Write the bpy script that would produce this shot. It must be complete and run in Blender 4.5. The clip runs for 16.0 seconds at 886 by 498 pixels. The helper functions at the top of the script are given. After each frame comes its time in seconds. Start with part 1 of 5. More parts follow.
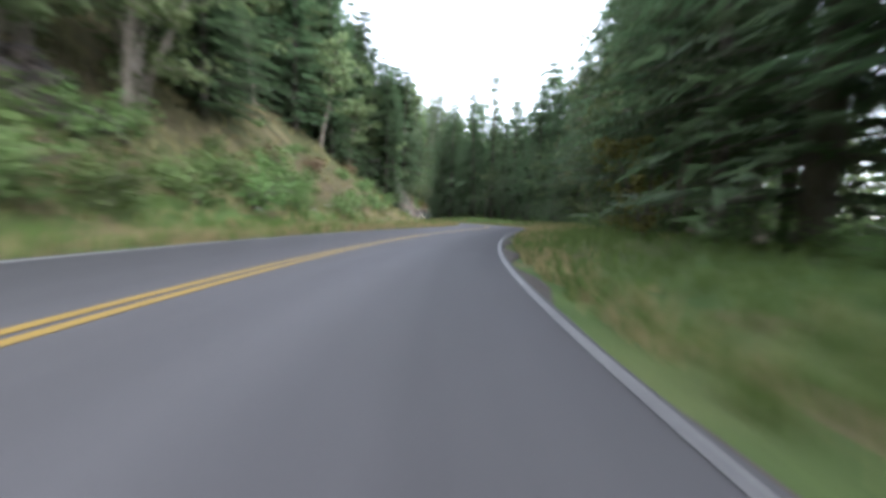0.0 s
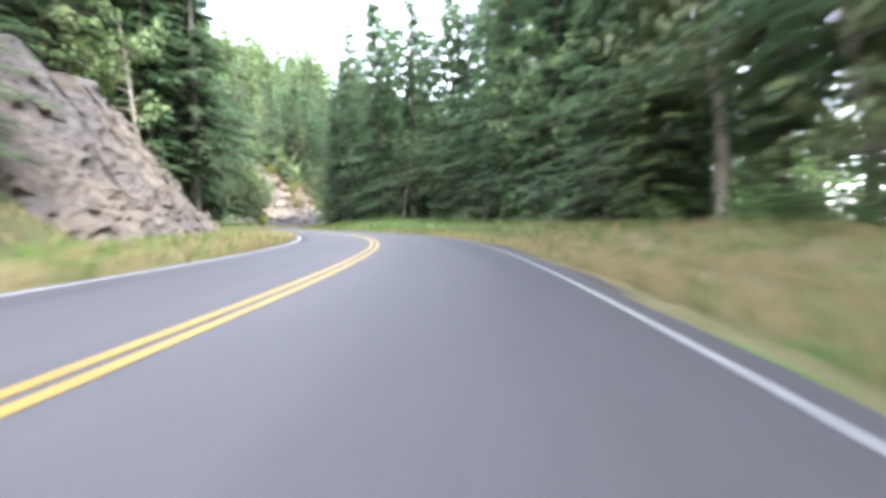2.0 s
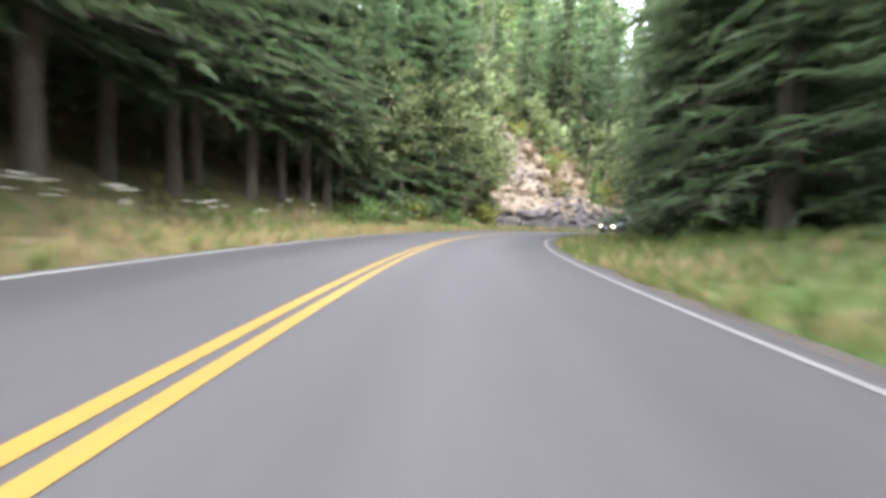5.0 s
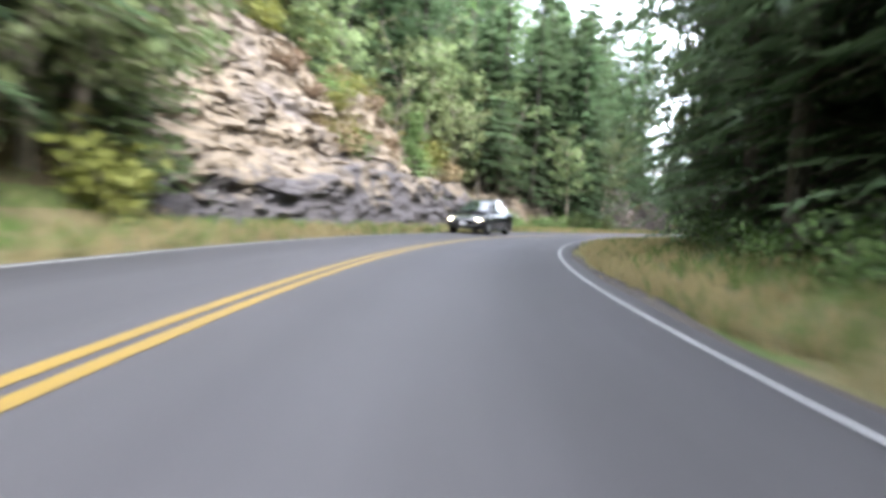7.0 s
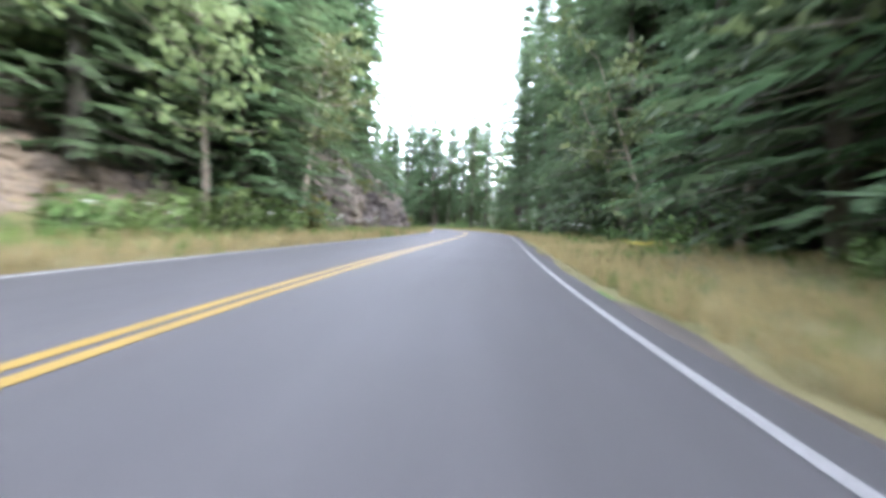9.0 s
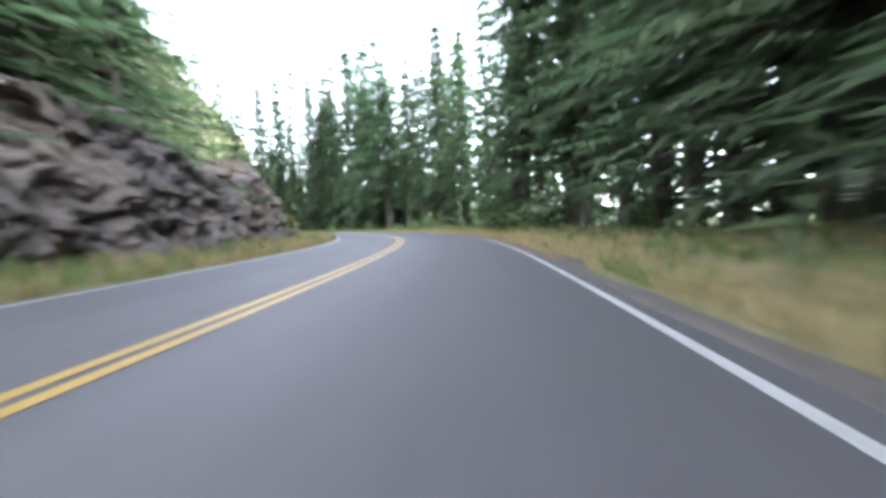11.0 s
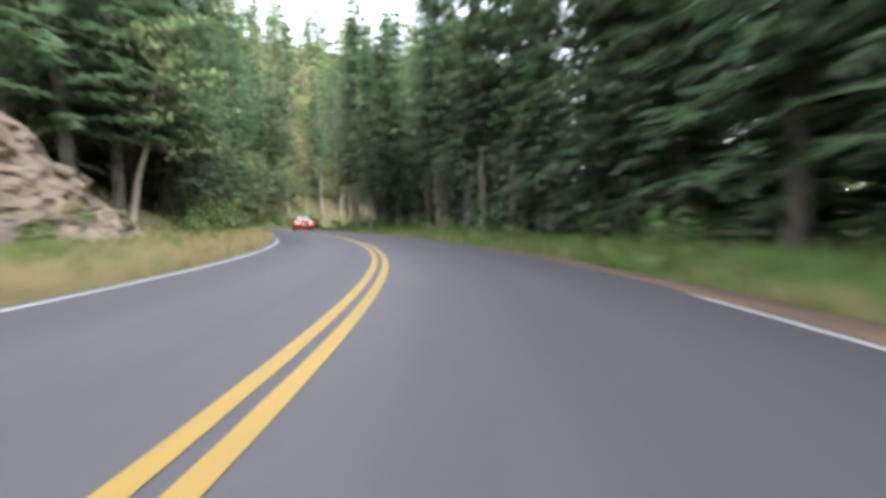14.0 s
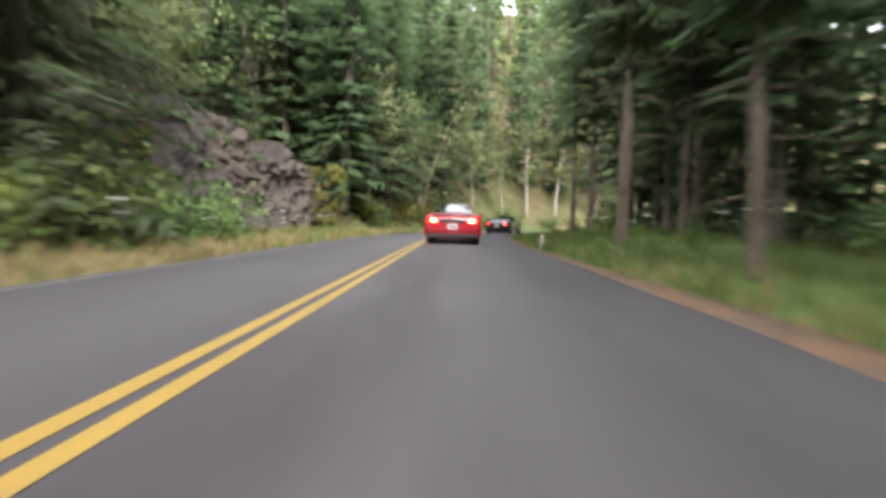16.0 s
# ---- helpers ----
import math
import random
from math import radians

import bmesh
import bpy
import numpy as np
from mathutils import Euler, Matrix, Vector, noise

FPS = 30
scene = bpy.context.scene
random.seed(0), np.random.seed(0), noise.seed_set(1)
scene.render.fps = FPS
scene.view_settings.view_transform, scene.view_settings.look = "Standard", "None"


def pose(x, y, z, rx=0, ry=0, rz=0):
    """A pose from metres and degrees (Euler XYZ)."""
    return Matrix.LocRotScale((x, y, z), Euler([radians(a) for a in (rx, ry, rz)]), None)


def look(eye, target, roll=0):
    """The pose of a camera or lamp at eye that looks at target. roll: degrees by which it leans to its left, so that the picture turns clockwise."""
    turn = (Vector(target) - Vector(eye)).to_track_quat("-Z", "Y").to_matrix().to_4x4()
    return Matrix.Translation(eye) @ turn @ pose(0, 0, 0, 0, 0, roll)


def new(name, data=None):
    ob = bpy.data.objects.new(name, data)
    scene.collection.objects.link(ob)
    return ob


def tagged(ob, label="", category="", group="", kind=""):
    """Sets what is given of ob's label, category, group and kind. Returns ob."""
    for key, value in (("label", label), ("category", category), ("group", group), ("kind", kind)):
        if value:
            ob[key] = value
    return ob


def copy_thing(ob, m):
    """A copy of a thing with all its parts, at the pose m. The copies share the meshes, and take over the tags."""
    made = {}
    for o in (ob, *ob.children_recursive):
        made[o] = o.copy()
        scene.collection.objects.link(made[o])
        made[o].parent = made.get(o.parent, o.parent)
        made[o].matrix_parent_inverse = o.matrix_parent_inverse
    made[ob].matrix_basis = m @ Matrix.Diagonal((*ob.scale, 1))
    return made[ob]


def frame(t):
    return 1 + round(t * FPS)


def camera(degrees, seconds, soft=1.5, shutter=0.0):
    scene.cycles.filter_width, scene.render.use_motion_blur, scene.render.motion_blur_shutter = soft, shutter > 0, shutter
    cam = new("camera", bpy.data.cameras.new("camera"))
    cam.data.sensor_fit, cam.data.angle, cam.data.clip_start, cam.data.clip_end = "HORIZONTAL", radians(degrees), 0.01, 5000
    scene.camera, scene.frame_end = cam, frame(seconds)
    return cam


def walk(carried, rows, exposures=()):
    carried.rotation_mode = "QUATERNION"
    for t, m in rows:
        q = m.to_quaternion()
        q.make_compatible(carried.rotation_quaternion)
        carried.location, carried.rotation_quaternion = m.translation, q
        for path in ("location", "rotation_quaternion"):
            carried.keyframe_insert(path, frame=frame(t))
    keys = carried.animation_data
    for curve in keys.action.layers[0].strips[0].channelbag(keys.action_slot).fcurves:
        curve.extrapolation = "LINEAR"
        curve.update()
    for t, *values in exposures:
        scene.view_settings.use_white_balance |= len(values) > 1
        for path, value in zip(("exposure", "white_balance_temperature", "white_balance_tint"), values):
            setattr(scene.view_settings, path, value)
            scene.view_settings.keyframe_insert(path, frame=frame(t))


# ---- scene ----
cam = camera(80.55, 16.0, soft=3.8, shutter=0.6)
PATH = [
    (0.0, pose(2.915, -12.555, 0.690, 86.577, 0, 5.551) @ pose(0, 0, 0, 0, 0, 2.219)),
    (0.5, pose(2.219, -2.779, 0.690, 86.395, 0, 0.890) @ pose(0, 0, 0, 0, 0, 1.692)),
    (1.0, pose(2.358, 7.057, 0.690, 87.733, 0, -2.200) @ pose(0, 0, 0, 0, 0, 0.703)),
    (1.5, pose(3.111, 18.025, 0.690, 87.639, 0, -3.830) @ pose(0, 0, 0, 0, 0, 0.857)),
    (2.0, pose(3.770, 28.426, 0.690, 86.947, 0, -1.127) @ pose(0, 0, 0, 0, 0, -0.763)),
    (2.5, pose(3.713, 38.560, 0.690, 87.077, 0, 4.854) @ pose(0, 0, 0, 0, 0, -2.076)),
    (3.0, pose(2.589, 47.624, 0.690, 87.109, 0, 11.401) @ pose(0, 0, 0, 0, 0, -0.673)),
    (3.5, pose(0.757, 55.750, 0.690, 86.866, 0, 18.683) @ pose(0, 0, 0, 0, 0, -0.342)),
    (4.0, pose(-1.492, 62.354, 0.690, 86.836, 0, 24.550) @ pose(0, 0, 0, 0, 0, 0.302)),
    (4.5, pose(-4.448, 68.841, 0.690, 86.768, 0, 27.409) @ pose(0, 0, 0, 0, 0, 1.288)),
    (5.0, pose(-7.796, 75.292, 0.690, 86.663, 0, 26.933) @ pose(0, 0, 0, 0, 0, 2.618)),
    (5.5, pose(-11.089, 81.924, 0.690, 86.553, 0, 23.470) @ pose(0, 0, 0, 0, 0, 3.843)),
    (6.0, pose(-13.884, 88.933, 0.690, 86.470, 0, 17.738) @ pose(0, 0, 0, 0, 0, 4.516)),
    (6.5, pose(-15.750, 96.379, 0.690, 86.446, 0, 10.672) @ pose(0, 0, 0, 0, 0, 4.189)),
    (7.0, pose(-16.430, 104.131, 0.690, 86.482, 0, 2.584) @ pose(0, 0, 0, 0, 0, 2.862)),
    (7.5, pose(-16.190, 111.287, 0.690, 85.308, 0, -7.034) @ pose(0, 0, 0, 0, 0, 2.454)),
    (8.0, pose(-14.542, 119.177, 0.690, 86.239, 0, -14.958) @ pose(0, 0, 0, 0, 0, 1.010)),
    (8.5, pose(-12.016, 126.829, 0.690, 86.595, 0, -22.600) @ pose(0, 0, 0, 0, 0, 1.483)),
    (9.0, pose(-8.682, 134.094, 0.690, 87.261, 0, -28.498) @ pose(0, 0, 0, 0, 0, 1.959)),
    (9.5, pose(-4.897, 140.502, 0.690, 87.708, 0, -31.819) @ pose(0, 0, 0, 0, 0, 1.458)),
    (10.0, pose(-0.608, 146.807, 0.690, 87.773, 0, -32.333) @ pose(0, 0, 0, 0, 0, 0.514)),
    (10.5, pose(3.937, 153.106, 0.690, 87.455, 0, -31.258) @ pose(0, 0, 0, 0, 0, -0.873)),
    (11.0, pose(8.581, 159.614, 0.690, 87.016, 0, -29.863) @ pose(0, 0, 0, 0, 0, -2.221)),
    (11.5, pose(13.204, 166.567, 0.690, 86.719, 0, -28.096) @ pose(0, 0, 0, 0, 0, -3.049)),
    (12.0, pose(17.525, 174.308, 0.690, 86.826, 0, -24.761) @ pose(0, 0, 0, 0, 0, -2.877)),
    (12.5, pose(21.012, 183.013, 0.690, 87.336, 0, -19.080) @ pose(0, 0, 0, 0, 0, -1.704)),
    (13.0, pose(23.784, 192.194, 0.690, 86.813, 0, -11.996) @ pose(0, 0, 0, 0, 0, -1.514)),
    (13.5, pose(25.163, 201.489, 0.690, 86.883, 0, -4.568) @ pose(0, 0, 0, 0, 0, -1.437)),
    (14.0, pose(25.377, 213.014, 0.690, 87.081, 0, 3.539) @ pose(0, 0, 0, 0, 0, -0.345)),
    (14.5, pose(24.030, 224.073, 0.690, 86.391, 0, 12.237) @ pose(0, 0, 0, 0, 0, -1.349)),
    (15.0, pose(22.079, 232.477, 0.690, 86.599, 0, 19.152) @ pose(0, 0, 0, 0, 0, 0.337)),
    (15.5, pose(19.217, 240.393, 0.690, 86.902, 0, 23.851) @ pose(0, 0, 0, 0, 0, 0.184)),
    (16.0, pose(16.082, 247.053, 0.690, 87.084, 0, 26.123) @ pose(0, 0, 0, 0, 0, 1.304)),
]
EXPO = [(0.0, 2.60, 6050, 12), (0.5, 3.10, 6000, 13), (1.0, 3.45, 5950, 13), (1.5, 3.80, 5950, 13), (2.0, 3.90, 6050, 14), (2.5, 3.97, 6250, 15), (3.0, 3.65, 6400, 15), (3.5, 3.40, 6550, 15), (4.2, 3.55, 6500, 14), (6.3, 3.80, 6400, 14), (7.0, 3.85, 6250, 13), (7.5, 4.27, 6100, 13), (8.0, 4.35, 6000, 13),
        (9.0, 4.15, 6000, 14), (9.7, 3.80, 6000, 14), (11.8, 3.85, 5850, 12), (12.5, 3.80, 5950, 13), (13.0, 3.65, 6000, 13), (13.5, 3.35, 6050, 13), (14.0, 3.10, 6250, 13), (15.0, 3.32, 6450, 12), (15.5, 3.10, 6650, 12), (16.0, 3.23, 6900, 13)]
walk(cam, PATH, EXPO)
CURVE = [-8.0000, -10.5829, -13.1659, -15.7488, -17.6860, -15.2158, -12.5972, -9.6751, -6.7307, -4.2568, -0.7667, 4.0365, 9.8401, 16.7845, 19.2067, 13.9654, 6.0495, -1.6639, -8.3038, -12.9734, -15.7251, -18.4059, -20.5661, -20.0712, -18.2601, -12.9248, -5.0558, -0.0625, 1.3240, 2.0794, 5.3262, 11.2373, 16.1325, 13.8081, 9.3173, 10.4119, 16.6821, 20.1448, 13.5869, 6.5035, 2.8399, 0.8235, -0.3070, -10.8182, -19.6667, -25.0000, -25.2667, -25.5333, -25.8000, -25.5429, -23.7143, -21.8857, -20.0571, -18.2286]
from mathutils.bvhtree import BVHTree

# ---- world, sun ----
world = bpy.data.worlds.new("overcast_sky")
scene.world = world
world.use_nodes = True
wt = world.node_tree
wt.nodes.clear()
w_out = wt.nodes.new("ShaderNodeOutputWorld")
w_bg = wt.nodes.new("ShaderNodeBackground")
w_sky = wt.nodes.new("ShaderNodeTexSky")
w_sky.sky_type = 'NISHITA'
w_sky.sun_disc = False
w_sky.sun_elevation = radians(48)
w_sky.sun_rotation = radians(-141)
w_sky.air_density, w_sky.dust_density, w_sky.ozone_density = 1.0, 1.0, 2.0
w_hs = wt.nodes.new("ShaderNodeHueSaturation")
w_hs.inputs["Saturation"].default_value = 0.3
wt.links.new(w_sky.outputs[0], w_hs.inputs["Color"])
wt.links.new(w_hs.outputs[0], w_bg.inputs["Color"])
w_bg.inputs["Strength"].default_value = 0.15
wt.links.new(w_bg.outputs[0], w_out.inputs["Surface"])

sun_data = bpy.data.lights.new("sun", 'SUN')
sun_data.energy, sun_data.angle, sun_data.color = 1.0, radians(25), (1.0, 0.97, 0.93)
sun = new("sun", sun_data)
sun.matrix_world = look((0, 0, 80), (-26, 31, 33))


# ---- materials ----
def nt(name):
    m = bpy.data.materials.new(name)
    m.use_nodes = True
    t = m.node_tree
    b = t.nodes["Principled BSDF"]
    return m, t, b


def noise_fac(t, scale, detail=4.0, rough=0.55, lo=0.35, hi=0.65, coord="Object", stretch=None):
    c = t.nodes.new("ShaderNodeTexCoord")
    n = t.nodes.new("ShaderNodeTexNoise")
    n.inputs["Scale"].default_value, n.inputs["Detail"].default_value, n.inputs["Roughness"].default_value = scale, detail, rough
    src = c.outputs[coord]
    if stretch:
        mp = t.nodes.new("ShaderNodeMapping")
        mp.inputs["Scale"].default_value = stretch
        t.links.new(src, mp.inputs["Vector"])
        src = mp.outputs[0]
    t.links.new(src, n.inputs["Vector"])
    r = t.nodes.new("ShaderNodeMapRange")
    r.inputs["From Min"].default_value, r.inputs["From Max"].default_value = lo, hi
    t.links.new(n.outputs[0], r.inputs["Value"])
    return r.outputs[0]


def mix(t, fac, a, b, kind='MIX'):
    m = t.nodes.new("ShaderNodeMix")
    m.data_type, m.blend_type = 'RGBA', kind
    for sock, v in ((m.inputs[0], fac), (m.inputs[6], a), (m.inputs[7], b)):
        if isinstance(v, (int, float)):
            sock.default_value = v
        elif isinstance(v, tuple):
            sock.default_value = (*v, 1.0)
        else:
            t.links.new(v, sock)
    return m.outputs[2]


def bump(t, b, height, strength=0.3, dist=0.02):
    n = t.nodes.new("ShaderNodeBump")
    n.inputs["Strength"].default_value, n.inputs["Distance"].default_value = strength, dist
    t.links.new(height, n.inputs["Height"])
    t.links.new(n.outputs[0], b.inputs["Normal"])


def asphalt_mat():
    m, t, b = nt("asphalt")
    big = noise_fac(t, 0.12, 3, 0.5, 0.3, 0.7)
    mid = noise_fac(t, 1.1, 5, 0.6, 0.3, 0.7)
    fine = noise_fac(t, 90, 2, 0.7, 0.25, 0.75)
    a = mix(t, big, (0.048, 0.0465, 0.053), (0.071, 0.069, 0.079))
    a = mix(t, mid, a, mix(t, 0.5, a, (0.053, 0.051, 0.053)))
    a = mix(t, fine, mix(t, 0.4, a, (0.03, 0.03, 0.032)), mix(t, 0.22, a, (0.155, 0.15, 0.147)))
    streak = noise_fac(t, 1.1, 4, 0.6, 0.3, 0.7, "UV", (1.0, 0.03, 1.0))
    a = mix(t, streak, mix(t, 0.3, a, (0.027, 0.026, 0.028)), mix(t, 0.1, a, (0.155, 0.15, 0.155)))
    uv = t.nodes.new("ShaderNodeTexCoord")
    sep = t.nodes.new("ShaderNodeSeparateXYZ")
    t.links.new(uv.outputs["UV"], sep.inputs[0])
    old = t.nodes.new("ShaderNodeMapRange")
    old.inputs["From Min"].default_value, old.inputs["From Max"].default_value = 225, 262
    old.inputs["To Min"].default_value, old.inputs["To Max"].default_value = 0.15, 0.85
    t.links.new(sep.outputs["Y"], old.inputs["Value"])
    lane = t.nodes.new("ShaderNodeMapRange")
    lane.inputs["From Min"].default_value, lane.inputs["From Max"].default_value = -3.2, 3.4
    t.links.new(sep.outputs["X"], lane.inputs["Value"])
    tracks = t.nodes.new("ShaderNodeValToRGB")
    tracks.color_ramp.interpolation = 'B_SPLINE'
    for d, v in ((-2.6, 0.2), (-2.1, 0.45), (-1.4, 0.1), (-0.7, 0.4), (-0.25, 0.3), (0.15, 0.95), (0.8, 1.0), (1.5, 0.1), (2.2, 0.9), (2.9, 0.3)):
        e = tracks.color_ramp.elements.new((d + 3.2) / 6.6)
        e.color = (v, v, v, 1)
    t.links.new(lane.outputs[0], tracks.inputs[0])
    worn = t.nodes.new("ShaderNodeMath")
    worn.operation = 'MULTIPLY'
    t.links.new(tracks.outputs[0], worn.inputs[0])
    t.links.new(old.outputs[0], worn.inputs[1])
    blot = noise_fac(t, 0.9, 4, 0.6, 0.2, 0.56, "UV", (1.6, 0.3, 1.0))
    smear = t.nodes.new("ShaderNodeMath")
    smear.operation = 'MULTIPLY'
    t.links.new(worn.outputs[0], smear.inputs[0])
    t.links.new(blot, smear.inputs[1])
    a = mix(t, smear.outputs[0], a, (0.026, 0.0235, 0.0255))
    t.links.new(a, b.inputs["Base Color"])
    b.inputs["Roughness"].default_value = 0.72
    b.inputs["Specular IOR Level"].default_value = 0.4
    bump(t, b, fine, 0.5, 0.006)
    return m


def tar_mat(name, col):
    m, t, b = nt(name)
    n = noise_fac(t, 2.5, 5, 0.65, 0.3, 0.7)
    f = noise_fac(t, 70, 2, 0.7, 0.3, 0.7)
    a = mix(t, n, col, tuple(c * 1.35 for c in col))
    a = mix(t, f, a, tuple(c * 1.7 for c in col))
    t.links.new(a, b.inputs["Base Color"])
    b.inputs["Roughness"].default_value = 0.75
    bump(t, b, f, 0.4, 0.005)
    return m


def paint_mat(name, col, wear=0.5):
    m, t, b = nt(name)
    w = noise_fac(t, 14, 6, 0.75, wear - 0.04, wear + 0.14)
    g = noise_fac(t, 0.7, 3, 0.6, 0.3, 0.7)
    a = mix(t, g, col, tuple(c * 0.78 for c in col))
    a = mix(t, w, a, (0.065, 0.063, 0.065))
    t.links.new(a, b.inputs["Base Color"])
    b.inputs["Roughness"].default_value = 0.6
    bump(t, b, w, 0.3, 0.003)
    return m


def ground_mat(name, soil_a, soil_b, grass_a, grass_b):
    m, t, b = nt(name)
    big = noise_fac(t, 0.09, 4, 0.6, 0.38, 0.62)
    mid = noise_fac(t, 0.9, 5, 0.65, 0.35, 0.65)
    fine = noise_fac(t, 22, 4, 0.7, 0.3, 0.7)
    soil = mix(t, mid, soil_a, soil_b)
    grass = mix(t, mid, grass_a, grass_b)
    a = mix(t, big, soil, grass)
    a = mix(t, fine, mix(t, 0.45, a, (0.03, 0.028, 0.018)), a)
    t.links.new(a, b.inputs["Base Color"])
    b.inputs["Roughness"].default_value = 0.95
    b.inputs["Specular IOR Level"].default_value = 0.15
    bump(t, b, fine, 0.7, 0.05)
    return m


def gravel_mat(name, col_a, col_b):
    m, t, b = nt(name)
    mid = noise_fac(t, 1.6, 4, 0.6, 0.35, 0.65)
    fine = noise_fac(t, 45, 3, 0.7, 0.3, 0.7)
    a = mix(t, mid, col_a, col_b)
    a = mix(t, fine, mix(t, 0.5, a, (0.05, 0.042, 0.036)), mix(t, 0.25, a, mix(t, 0.5, a, (0.2, 0.16, 0.12))))
    t.links.new(a, b.inputs["Base Color"])
    b.inputs["Roughness"].default_value = 0.95
    bump(t, b, fine, 0.8, 0.02)
    return m


def rock_mat(name, grey, tan, tan_lo, tan_hi, slate=None):
    m, t, b = nt(name)
    patch = noise_fac(t, 0.28, 5, 0.6, tan_lo, tan_hi)
    mid = noise_fac(t, 1.7, 6, 0.7, 0.3, 0.7)
    fine = noise_fac(t, 11, 5, 0.7, 0.3, 0.7)
    v = t.nodes.new("ShaderNodeTexVoronoi")
    v.feature = 'DISTANCE_TO_EDGE'
    v.inputs["Scale"].default_value = 0.9
    c = t.nodes.new("ShaderNodeTexCoord")
    mp = t.nodes.new("ShaderNodeMapping")
    mp.inputs["Rotation"].default_value = (0.5, 0.3, 0.6)
    mp.inputs["Scale"].default_value = (1, 1.3, 2.3)
    t.links.new(c.outputs["Object"], mp.inputs["Vector"])
    wob = t.nodes.new("ShaderNodeVectorMath")
    wn = t.nodes.new("ShaderNodeTexNoise")
    wn.inputs["Scale"].default_value = 1.2
    t.links.new(c.outputs["Object"], wn.inputs["Vector"])
    t.links.new(mp.outputs[0], wob.inputs[0])
    t.links.new(wn.outputs["Color"], wob.inputs[1])
    t.links.new(wob.outputs[0], v.inputs["Vector"])
    r = t.nodes.new("ShaderNodeMapRange")
    r.inputs["From Min"].default_value, r.inputs["From Max"].default_value = 0.0, 0.06
    t.links.new(v.outputs["Distance"], r.inputs["Value"])
    a = mix(t, patch, grey, tan)
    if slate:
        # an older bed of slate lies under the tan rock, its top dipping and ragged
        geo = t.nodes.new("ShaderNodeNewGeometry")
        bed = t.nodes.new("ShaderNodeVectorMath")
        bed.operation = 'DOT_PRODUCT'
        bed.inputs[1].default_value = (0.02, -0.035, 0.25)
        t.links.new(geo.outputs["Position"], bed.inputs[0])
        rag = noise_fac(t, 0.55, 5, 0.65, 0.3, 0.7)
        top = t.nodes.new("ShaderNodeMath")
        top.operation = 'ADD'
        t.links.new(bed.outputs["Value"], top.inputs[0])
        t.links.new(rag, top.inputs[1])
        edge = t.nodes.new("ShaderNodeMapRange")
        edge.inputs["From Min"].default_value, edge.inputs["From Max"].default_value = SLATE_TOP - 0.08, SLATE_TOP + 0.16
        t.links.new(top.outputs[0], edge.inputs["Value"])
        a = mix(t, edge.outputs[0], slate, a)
    a = mix(t, mid, mix(t, 0.45, a, tuple(x * 0.45 for x in grey)), a)
    a = mix(t, fine, a, mix(t, 0.3, a, (0.32, 0.295, 0.255)))
    a = mix(t, r.outputs[0], mix(t, 0.66, a, (0.05, 0.044, 0.043)), a)
    t.links.new(a, b.inputs["Base Color"])
    b.inputs["Roughness"].default_value = 0.9
    b.inputs["Specular IOR Level"].default_value = 0.25
    ad = t.nodes.new("ShaderNodeMath")
    ad.operation = 'ADD'
    t.links.new(mid, ad.inputs[0])
    t.links.new(fine, ad.inputs[1])
    bump(t, b, ad.outputs[0], 0.8, 0.09)
    return m


def leaf_mat(name, dark, light, trans=0.35):
    m, t, b = nt(name)
    oi = t.nodes.new("ShaderNodeObjectInfo")
    ge = t.nodes.new("ShaderNodeNewGeometry")
    cl = noise_fac(t, 0.55, 3, 0.6, 0.35, 0.65)
    sp = t.nodes.new("ShaderNodeMapRange")
    sp.inputs["To Min"].default_value, sp.inputs["To Max"].default_value = 0.2, 0.7
    t.links.new(ge.outputs["Random Per Island"], sp.inputs["Value"])
    a = mix(t, sp.outputs[0], dark, light)
    a = mix(t, cl, mix(t, 0.25, a, dark), mix(t, 0.5, a, light))
    hs = t.nodes.new("ShaderNodeHueSaturation")
    mr = t.nodes.new("ShaderNodeMapRange")
    mr.inputs["To Min"].default_value, mr.inputs["To Max"].default_value = 0.478, 0.515
    t.links.new(oi.outputs["Random"], mr.inputs["Value"])
    t.links.new(mr.outputs[0], hs.inputs["Hue"])
    mv = t.nodes.new("ShaderNodeMapRange")
    mv.inputs["To Min"].default_value, mv.inputs["To Max"].default_value = 0.75, 1.3
    t.links.new(oi.outputs["Random"], mv.inputs["Value"])
    t.links.new(mv.outputs[0], hs.inputs["Value"])
    t.links.new(a, hs.inputs["Color"])
    t.links.new(hs.outputs[0], b.inputs["Base Color"])
    b.inputs["Roughness"].default_value = 0.6
    b.inputs["Specular IOR Level"].default_value = 0.3
    tr = t.nodes.new("ShaderNodeBsdfTranslucent")
    t.links.new(hs.outputs[0], tr.inputs["Color"])
    mx = t.nodes.new("ShaderNodeMixShader")
    mx.inputs[0].default_value = trans
    t.links.new(b.outputs[0], mx.inputs[1])
    t.links.new(tr.outputs[0], mx.inputs[2])
    t.links.new(mx.outputs[0], t.nodes["Material Output"].inputs["Surface"])
    return m


